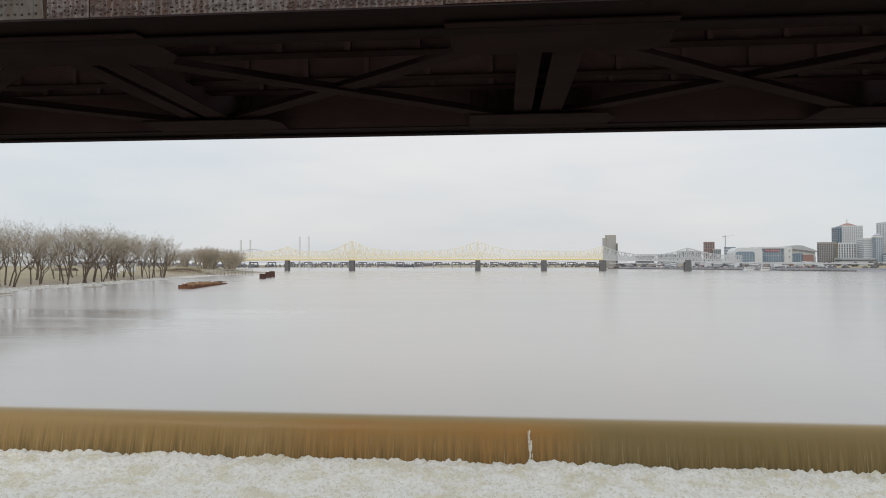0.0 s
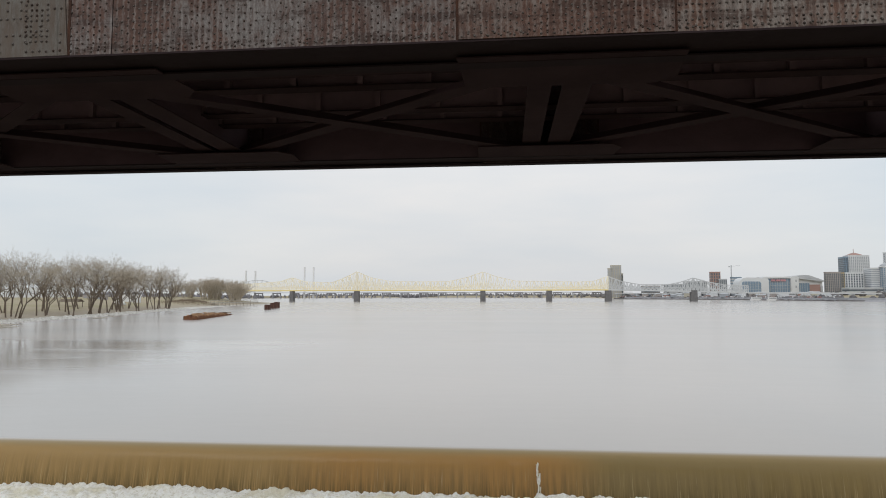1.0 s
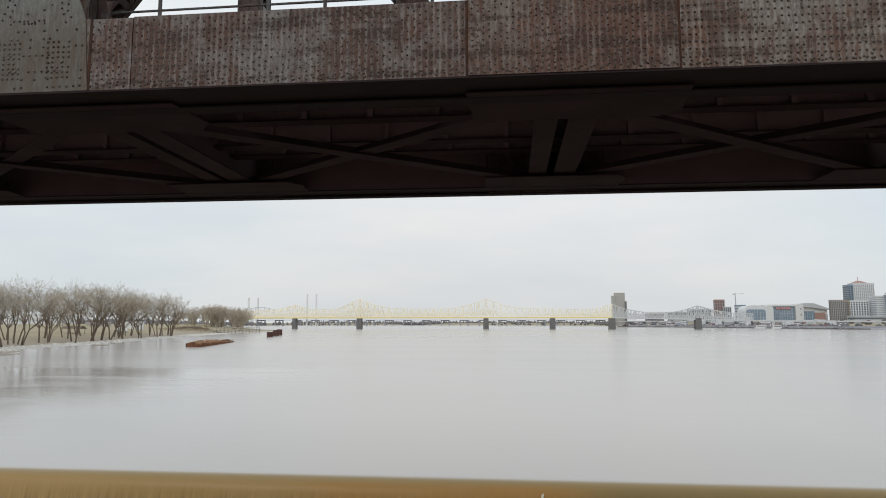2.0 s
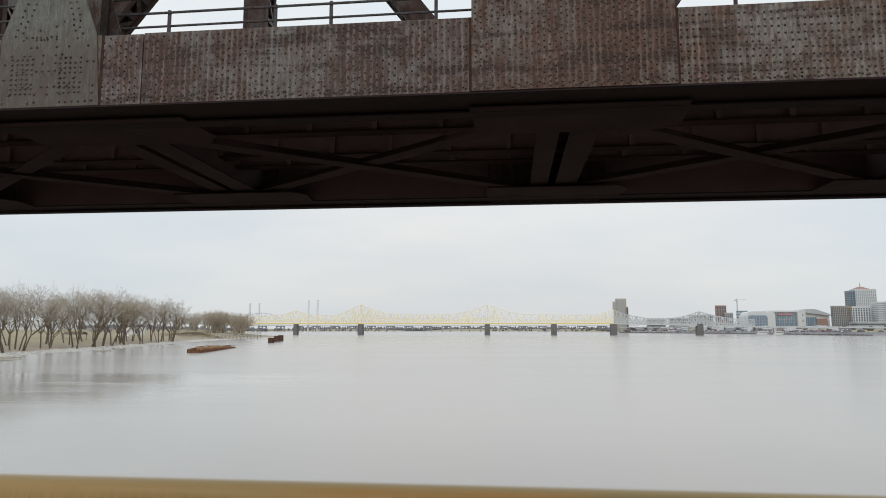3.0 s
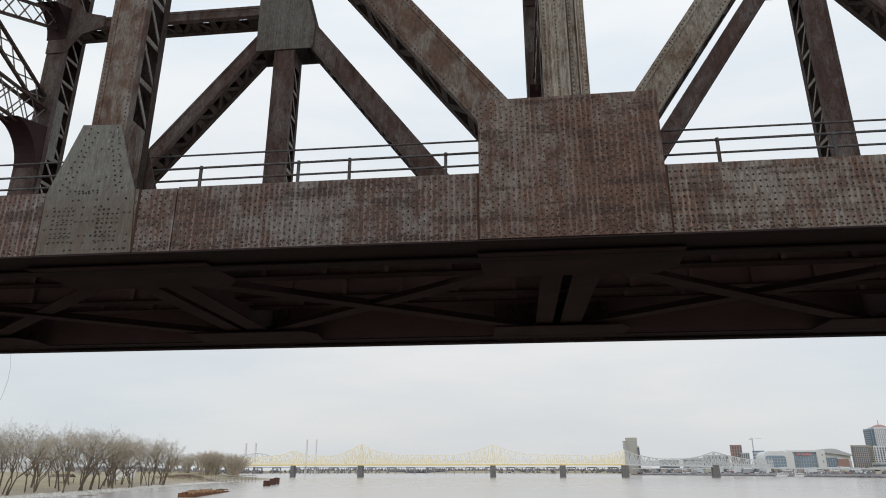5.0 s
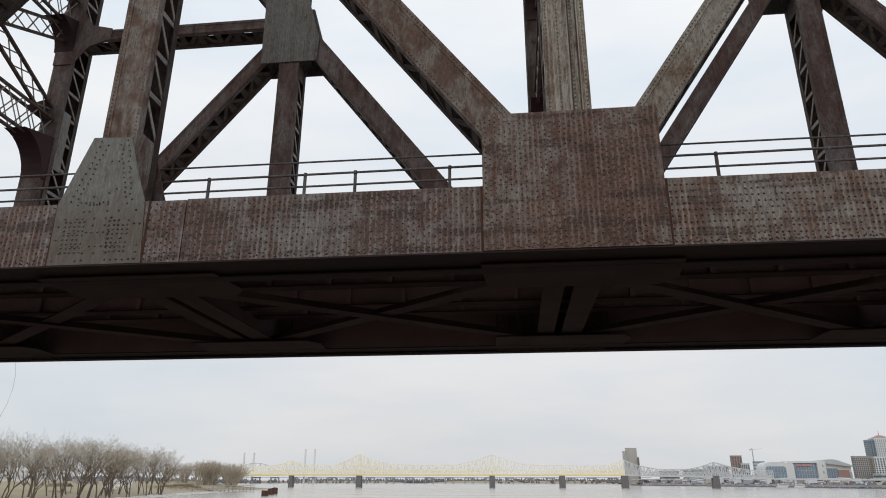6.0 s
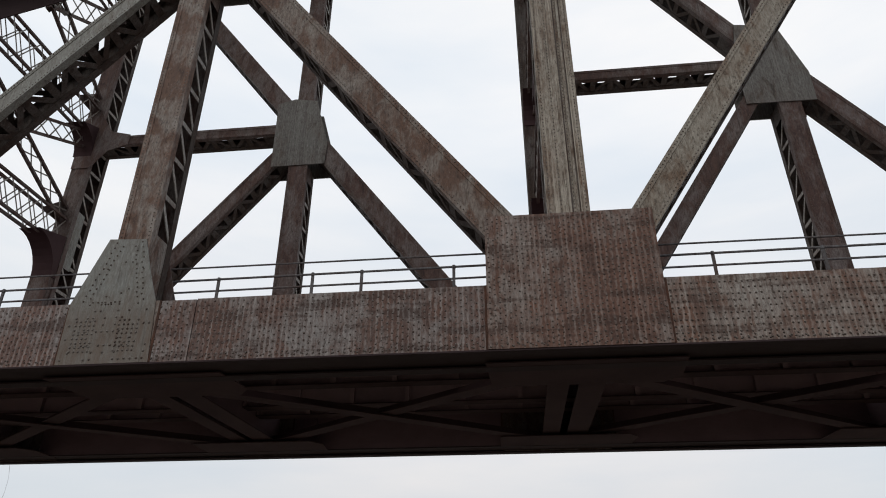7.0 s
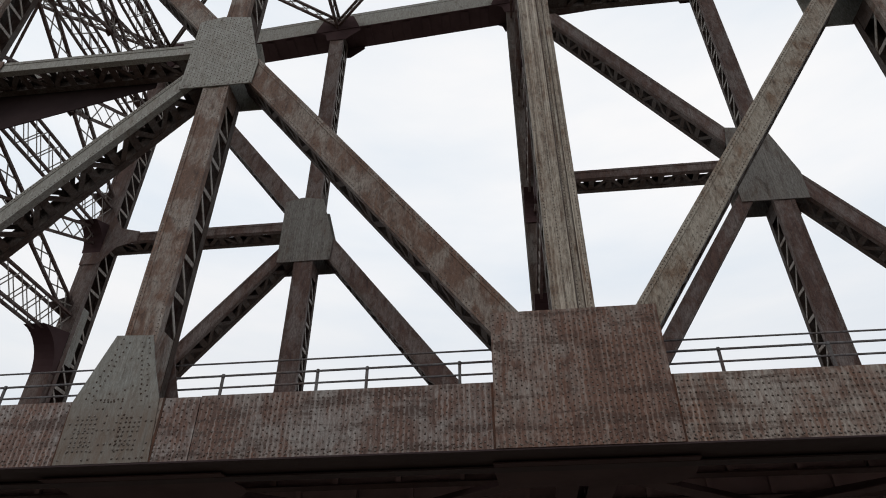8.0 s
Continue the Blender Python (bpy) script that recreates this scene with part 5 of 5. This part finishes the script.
SLATE_G = mottled("slate_window_glass", (0.34, 0.36, 0.39), (0.42, 0.44, 0.47), 0.05, 0.15, relief=0.0)
BLUE_G = mottled("blue_glass", (0.19, 0.265, 0.345), (0.27, 0.345, 0.42), 0.05, 0.15, relief=0.0)


SIGN_R = mottled("faded_red_sign", (0.55, 0.28, 0.30), (0.48, 0.25, 0.27), 0.5, 0.7)


def building(name, label, x0, x1, y, deep, top, wall, glass, bays, floors, vertical=True, group=""):
    """A block with recess-framed window strips on the two sides that face the river."""
    z0 = land((x0 + x1) / 2, y) - 2
    t = thing(name, label, "building", group, at=((x0 + x1) / 2, y, z0))
    w, h = (x1 - x0) / 2, top - z0
    part("wall", Build().box(-w, w, 0, deep, 0, h), wall, t)
    part("parapet", Build().box(-w - 0.3, w + 0.3, -0.3, deep + 0.3, h, h + 1.2), wall, t)
    if vertical:
        for k in range(bays):
            c = -w + (k + 0.5) * 2 * w / bays
            part("window_strip", Build().box(c - 0.55 * w / bays, c + 0.55 * w / bays, -0.25, 0.1, 4, h - 2), glass, t)
        for k in range(max(2, bays // 2)):
            c = (k + 0.5) * deep / max(2, bays // 2)
            part("window_strip", Build().box(-w - 0.25, -w + 0.1, c - deep / bays * 0.5, c + deep / bays * 0.5, 4, h - 2), glass, t)
        for k in range(1, floors):
            c = 4 + k * (h - 6) / floors
            part("floor_band", Build().box(-w - 0.35, w + 0.05, -0.35, deep * 0.95, c - 0.11 * (h - 6) / floors, c + 0.11 * (h - 6) / floors), wall, t)
    else:
        for k in range(floors):
            c = 3 + (k + 0.5) * (h - 4) / floors
            part("window_band", Build().box(-w - 0.2, w + 0.2, -0.25, deep * 0.9, c - 0.28 * (h - 4) / floors, c + 0.28 * (h - 4) / floors), glass, t)
    return t, w, h


building("long_hall", "long white hall behind the park lawn", -396, -352, 482, 18, 15.4, WHITE_B, GREY_B, 12, 1)
building("long_hall", "long white low building behind the park", -580, -517, 702, 16, 15.6, WHITE_B, GREY_B, 14, 1)
building("park_shed", "low dark shed in the park", -331, -316, 481, 9, 9.2, BROWN_B, SLATE_G, 4, 1)
building("park_pavilion", "low white pavilion in the park", -306, -289, 482, 9, 9.6, WHITE_P, SLATE_G, 5, 1)
building("apartment_tower", "tall stepped tan concrete tower by the bridge", 276, 303, 1810, 14, 89, TAN_B, SLATE_G, 6, 20)
building("apartment_tower", "lower tan wing of a stepped tower", 268, 276, 1806, 14, 81, TAN_B, SLATE_G, 2, 20)
building("apartment_tower", "lower tan wing of a stepped tower", 303, 307, 1806, 24, 67, TAN_B, GLASS, 1, 20)
building("hotel_block", "brown hotel block with vertical window strips", 617.5, 645, 1350, 10, 53, BROWN_B, GLASS, 8, 12)
building("hotel_wing", "ochre panelled stair wing of a hotel", 645.5, 652, 1352, 9, 52, GOLD_B, GLASS, 1, 12)
building("hotel_block", "pale hotel block with vertical window strips", 652.5, 686, 1350, 10, 52, WHITE_B, GLASS, 7, 12)
t, w, h = building("office_tower", "tall pale office tower with a red crown", 709, 750, 1450, 24, 91, WHITE_B, SLATE_G, 11, 25)
part("crown", Build().hull([(-14, 8, h + 1.2), (14, 8, h + 1.2), (14, 36, h + 1.2), (-14, 36, h + 1.2)], [(-3, 19, h + 7), (3, 19, h + 7), (3, 25, h + 7), (-3, 25, h + 7)]), RED_B, t, "red roof crown")
part("mast", Build().rod((0, 22, h + 6), (0, 22, h + 16), 0.8, 0.4), RED_B, t)
building("office_wing", "blue glass wing of an office tower", 700, 708.5, 1452, 24, 88, BLUE_G, GLASS, 2, 20)
building("banded_block", "white block with dark horizontal window bands", 690, 720, 1330, 26, 60, WHITE_B, SLATE_G, 4, 14, False)
t, w, h = building("rotunda_block", "grey glazed tower with a round cap", 706, 718, 1318, 16, 62, GREY_B, BLUE_G, 3, 14)
part("cap", Build().rod((0, 8, h), (0, 8, h + 2.2), 9, 8.6, 14), WHITE_B, t)
part("cap", Build().rod((0, 8, h + 2.2), (0, 8, h + 4.6), 7.4, 6.6, 14), SLATE_G, t, "dark glazed crown")
part("cap", Build().rod((0, 8, h + 4.6), (0, 8, h + 7.5), 5.6, 1.2, 14), GREY_B, t)
part("spire", Build().rod((0, 8, h + 7.4), (0, 8, h + 15), 0.6, 0.25), GREY_B, t)
building("office_tower", "pale grey striped office tower", 742, 785, 1345, 40, 92, WHITE_B, SLATE_G, 9, 24)
building("low_block", "blue glass riverside block with pale bands", 716, 760, 1290, 26, 30, BLUE_G, WHITE_B, 8, 5, False)
building("brick_block", "red brick block near the waterfront", 475, 497, 1605, 12, 63, RED_B, GLASS, 4, 8)
building("low_block", "grey block near the waterfront", 492, 510, 1600, 12, 46, GREY_B, GLASS, 4, 8)
building("low_block", "blue glass block beside the arena", 505, 526, 1550, 12, 49, BLUE_G, GREY_B, 3, 6, False)
building("low_block", "grey office block near the bridge", 430, 476, 1640, 40, 42, GREY_B, GLASS, 6, 5)
building("low_block", "dark grey low block by the bridge", 395, 432, 1690, 40, 36, GREY_B, GLASS, 6, 4, False)
building("low_block", "pale low block by the bridge", 352, 392, 1760, 40, 33, BROWN_B, GLASS, 6, 4, False)
building("low_block", "low grey block before the hotel", 640, 700, 1310, 30, 22, GREY_B, GLASS, 10, 2, False)


def arena():
    """A sports arena: a barrel-shaped glazed end, a long glass front, a white stair tower and a low hall under a curved roof."""
    t = thing("arena", "white sports arena with blue glass fronts and a curved roof", "arena", at=(0, 0, 0))

    def rounded(x0, x1, z0, z1, r):
        turn = [k * math.pi / 12 for k in range(7)]
        return ([(x0, z0)] + [(x0 + r - r * math.cos(a), z1 - r + r * math.sin(a)) for a in turn] + [(x1 - r + r * math.sin(a), z1 - r + r * math.cos(a)) for a in turn] + [(x1, z0)])

    part("barrel", Build().plate(rounded(471, 520, 5, 45, 13), 1400, 1440), WHITE_B, t)
    part("barrel_glass", Build().plate(rounded(475.5, 513, 15, 37, 5), 1398.8, 1400.2), BLUE_G, t)
    part("barrel_rim", Build().plate(rounded(512.5, 529, 12, 45.4, 8), 1401, 1436), WHITE_B, t, "white rim of the barrel end")
    part("rim_glass", Build().plate(rounded(522, 531, 14, 41, 4.5), 1403, 1434), BLUE_G, t)
    for k in range(1, 7):
        x = 475.5 + 37.5 * k / 7
        part("mullion", Build().box(x - 0.25, x + 0.25, 1398.3, 1399, 15, 37), GREY_B, t)
    for k in (1, 2, 3):
        part("transom", Build().box(475.5, 513, 1398.2, 1398.9, 14.8 + 5.5 * k, 15.2 + 5.5 * k), GREY_B, t)
    part("front_hall", Build().box(524, 583, 1421, 1450, 5, 43.5), WHITE_B, t)
    part("front_roof", Build().box(523, 585, 1417, 1451, 43.5, 47), WHITE_B, t)
    part("glass_front", Build().box(529, 577, 1419.6, 1421.2, 15, 43), BLUE_G, t)
    for k in range(1, 10):
        x = 529 + 4.8 * k
        part("mullion", Build().box(x - 0.28, x + 0.28, 1419, 1419.8, 15, 43), GREY_B, t)
    for k in (1, 2, 3):
        part("transom", Build().box(529, 577, 1418.9, 1419.7, 14.7 + 7 * k, 15.2 + 7 * k), GREY_B, t)
    for x0, x1 in ((540, 548), (549.5, 557), (558.5, 569)):
        part("sign_bar", Build().box(x0, x1, 1417.6, 1418.6, 37.5, 41.5), SIGN_R, t)
    part("stair_tower", Build().plate(rounded(577.5, 593, 5, 47.6, 4), 1414, 1440), WHITE_B, t)
    for z in (24, 36):
        part("tower_window", Build().box(586, 588.5, 1413.6, 1414.4, z, z + 4.5), SLATE_G, t)
    roof = [(584, 44)] + [(584 + 59 * k / 10, 48.0 + 2.2 * math.sin(math.pi * min(1, k / 7)) - (0 if k < 5 else 9.2 * ((k - 5) / 5) ** 1.4)) for k in range(11)] + [(643, 36.2)]
    part("hall_roof", Build().plate(roof, 1416, 1452), GREY_B, t, "curved grey metal roof")
    part("hall_wall", Build().plate([(593, 5), (593, 44.2), (618, 44.2), (642, 36.4), (642, 5)], 1422, 1450), WHITE_B, t)
    part("glass_front", Build().box(593.5, 616, 1420.6, 1422.2, 13, 33.5), BLUE_G, t)
    for k in range(1, 5):
        part("mullion", Build().box(593.5 + 4.5 * k - 0.25, 593.5 + 4.5 * k + 0.25, 1420, 1420.8, 13, 33.5), GREY_B, t)
    part("brick_wall", Build().box(616.5, 637, 1420.4, 1422.1, 5, 30.7), RED_B, t, "brown brick wall")
    part("brick_wall", Build().box(637.5, 642, 1420.4, 1422.1, 5, 27), GREY_B, t)


arena()


def crane():
    t = thing("tower_crane", "thin tower crane over the city", "crane", at=(533, 1640, 0))
    part("mast", Build().bar((0, 0, 0), (0, 0, 81), (0.9, 0, 0), (0, 0.9, 0)), GREY_B, t)
    part("jib", Build().bar((-4, 0, 78), (21, 0, 80), (0, 0, 0.3), (0, 0.3, 0)), GREY_B, t)
    part("counterweight", Build().box(-6, -3, -1, 1, 76.4, 79), GREY_B, t)


crane()
def revetment():
    """Stone river wall along the city shore."""
    b = Build()
    ys = np.arange(900, 1660, 20.0)
    ring = [[(bank_x(RIGHT_BANK, y) + dx + 2 * noise.noise((0, y * 0.05, 0)), float(y), z) for dx, z in ((-4, -3), (3, 2.6), (3.5, 5.0), (42, 5.2), (42, -3))] for y in ys]
    for p, q in zip(ring, ring[1:]):
        b.hull(p, q)
    tagged(part("river_wall", b, BENT), "grey stone river wall along the city shore", "wall", kind="structure")


revetment()
CAR_M, car_nt, car_b = material("parked_car_paint", 0.4)
car_geo = car_nt.nodes.new("ShaderNodeNewGeometry")
car_nt.links.new(ramp(car_nt, car_geo.outputs["Random Per Island"], [(0.0, (0.05, 0.05, 0.055)), (0.3, (0.12, 0.12, 0.13)), (0.55, (0.34, 0.34, 0.35)), (0.7, (0.3, 0.12, 0.1)), (0.8, (0.72, 0.72, 0.72)), (1.0, (0.8, 0.8, 0.79))]), car_b.inputs["Base Color"])


def parked_cars():
    """Rows of cars on the riverside car parks, too far off to tell apart."""
    b = Build()
    rs = random.Random(31)
    for k in range(700):
        y = rs.uniform(1090, 1690)
        x = bank_x(RIGHT_BANK, y) + rs.choice((6, 11, 16, 21, 27, 33, 38)) + rs.uniform(-0.8, 0.8)
        z = 5.12
        w = rs.uniform(2.0, 2.5)
        hood, roof = rs.uniform(0.8, 1.1), rs.uniform(1.5, 2.1)
        side = [(-w, 0), (w, 0), (w, hood), (0.45 * w, hood + 0.1), (0.2 * w, roof), (-0.7 * w, roof), (-w, hood)]
        b.hull([(x + px, y - 0.9, z + pz) for px, pz in side], [(x + px, y + 0.9, z + pz) for px, pz in side])
    tagged(part("parked_cars", b, CAR_M), "rows of parked cars along the city waterfront", "cars", kind="stuff")


def riprap():
    b = Build()
    rs = random.Random(33)
    for k in range(900):
        y = rs.uniform(1000, 1700)
        x = bank_x(RIGHT_BANK, y) + rs.uniform(-6.5, 1.5)
        r = rs.uniform(0.8, 2.2)
        ring = [(x + r * 1.6 * rs.uniform(0.7, 1.2) * math.cos(w), y + r * rs.uniform(0.7, 1.2) * math.sin(w), -1.0) for w in (0.3, 1.5, 2.8, 4.1, 5.4)]
        b.hull(ring, [(x + 0.6 * (px - x), y + 0.6 * (py - y), r * rs.uniform(0.5, 1.3)) for px, py, pz in ring])
    tagged(part("riprap", b, SHORE_WOOD), "dark broken stone along the foot of the river wall", "rubble", kind="stuff")


parked_cars()
riprap()
# low clutter along the city's waterfront
for k in range(120):
    y = rnd.uniform(1120, 1680)
    x = bank_x(RIGHT_BANK, y) + rnd.uniform(4, 60)
    w, d, h = rnd.uniform(4, 18), rnd.uniform(4, 10), rnd.uniform(3, 9)
    z = max(land(x, y) - 1, 5.1 if 4 < x - bank_x(RIGHT_BANK, y) < 40 else -9)
    t = thing("riverfront_shed", "low riverfront building in the distance", "building", "riverfront sheds", at=(x, y, z))
    part("wall", Build().box(-w / 2, w / 2, 0, d, 0, h), (WHITE_B, GREY_B, BROWN_B, TAN_B, SLATE_G, RED_B, WHITE_B)[k % 7], t)
    part("roof", Build().hull([(-w / 2 - 0.4, -0.4, h), (w / 2 + 0.4, -0.4, h), (w / 2 + 0.4, d + 0.4, h), (-w / 2 - 0.4, d + 0.4, h)], [(-w / 2, d / 2 - 0.4, h + 1.6), (w / 2, d / 2 - 0.4, h + 1.6), (w / 2, d / 2 + 0.4, h + 1.6), (-w / 2, d / 2 + 0.4, h + 1.6)]), GREY_B, t)
for k, (x, y, ln) in enumerate(((452, 1235, 24), (462, 1190, 20))):
    t = thing("moored_boat", "white boat moored at the city waterfront", "boat", "moored boats", at=(x - 6, y, 0))
    part("hull", Build().hull([(-ln / 2, -3, -0.4), (ln / 2 - 2, -3, -0.4), (ln / 2, 0, -0.4), (ln / 2 - 2, 3, -0.4), (-ln / 2, 3, -0.4)], [(-ln / 2, -3.3, 1.8), (ln / 2 - 1, -3.3, 1.8), (ln / 2 + 1.5, 0, 2.0), (ln / 2 - 1, 3.3, 1.8), (-ln / 2, 3.3, 1.8)]), WHITE_P, t)
    part("cabin", Build().box(-ln / 2 + 2, ln / 2 - 5, -2.6, 2.6, 1.8, 6.0), WHITE_P, t)
    part("window_band", Build().box(-ln / 2 + 2.5, ln / 2 - 5.5, -2.7, -2.55, 3.4, 4.6), GLASS, t)


def lumps(name, label, spots, mat):
    b = Build()
    for x, y, r, h in spots:
        z = land(x, y) - 0.5
        k = len(b.v)
        for lv, rr in ((0, 0.7), (0.45, 1.0), (0.8, 0.6)):
            for i in range(6):
                a = math.pi * i / 3 + lv
                q = rr * r * rnd.uniform(0.7, 1.2)
                b.v.append((x + q * math.cos(a), y + q * math.sin(a), z + h * lv * rnd.uniform(0.85, 1.1)))
        b.v.append((x, y, z + h))
        for lv in range(2):
            for i in range(6):
                b.f.append((k + lv * 6 + i, k + lv * 6 + (i + 1) % 6, k + lv * 6 + 6 + (i + 1) % 6, k + lv * 6 + 6 + i))
        b.f.extend((k + 12 + i, k + 12 + (i + 1) % 6, k + 18) for i in range(6))
    tagged(part(name, b, mat), label, "woods", kind="stuff")


far_spots = [(x, 2652 + rnd.uniform(0, 36), rnd.uniform(2.5, 5), rnd.uniform(9, 19)) for x in np.arange(-900, 420, 1.8)]
far_spots += [(-0.42 * y - rnd.uniform(70, 330), y, rnd.uniform(3, 6), rnd.uniform(5, 10)) for y in np.arange(800, 1350, 2.4)]
far_spots += [(bank_x(LEFT_BANK, y) - rnd.uniform(5, 60), y, rnd.uniform(2.5, 5), rnd.uniform(7, 14)) for y in np.arange(760, 2600, 5.0)]
lumps("far_woods", "hazy line of bare woods on the far shore", [(float(a), float(b_), c, d) for a, b_, c, d in far_spots], FAR_WOOD)
right_spots = [(bank_x(RIGHT_BANK, y) + rnd.uniform(8, 120), y, rnd.uniform(3, 6), rnd.uniform(5, 10)) for y in np.arange(1000, 2500, 5.0)]
lumps("far_woods", "bare trees along the city waterfront", [(float(a), float(b_), c, d) for a, b_, c, d in right_spots], SHORE_WOOD)
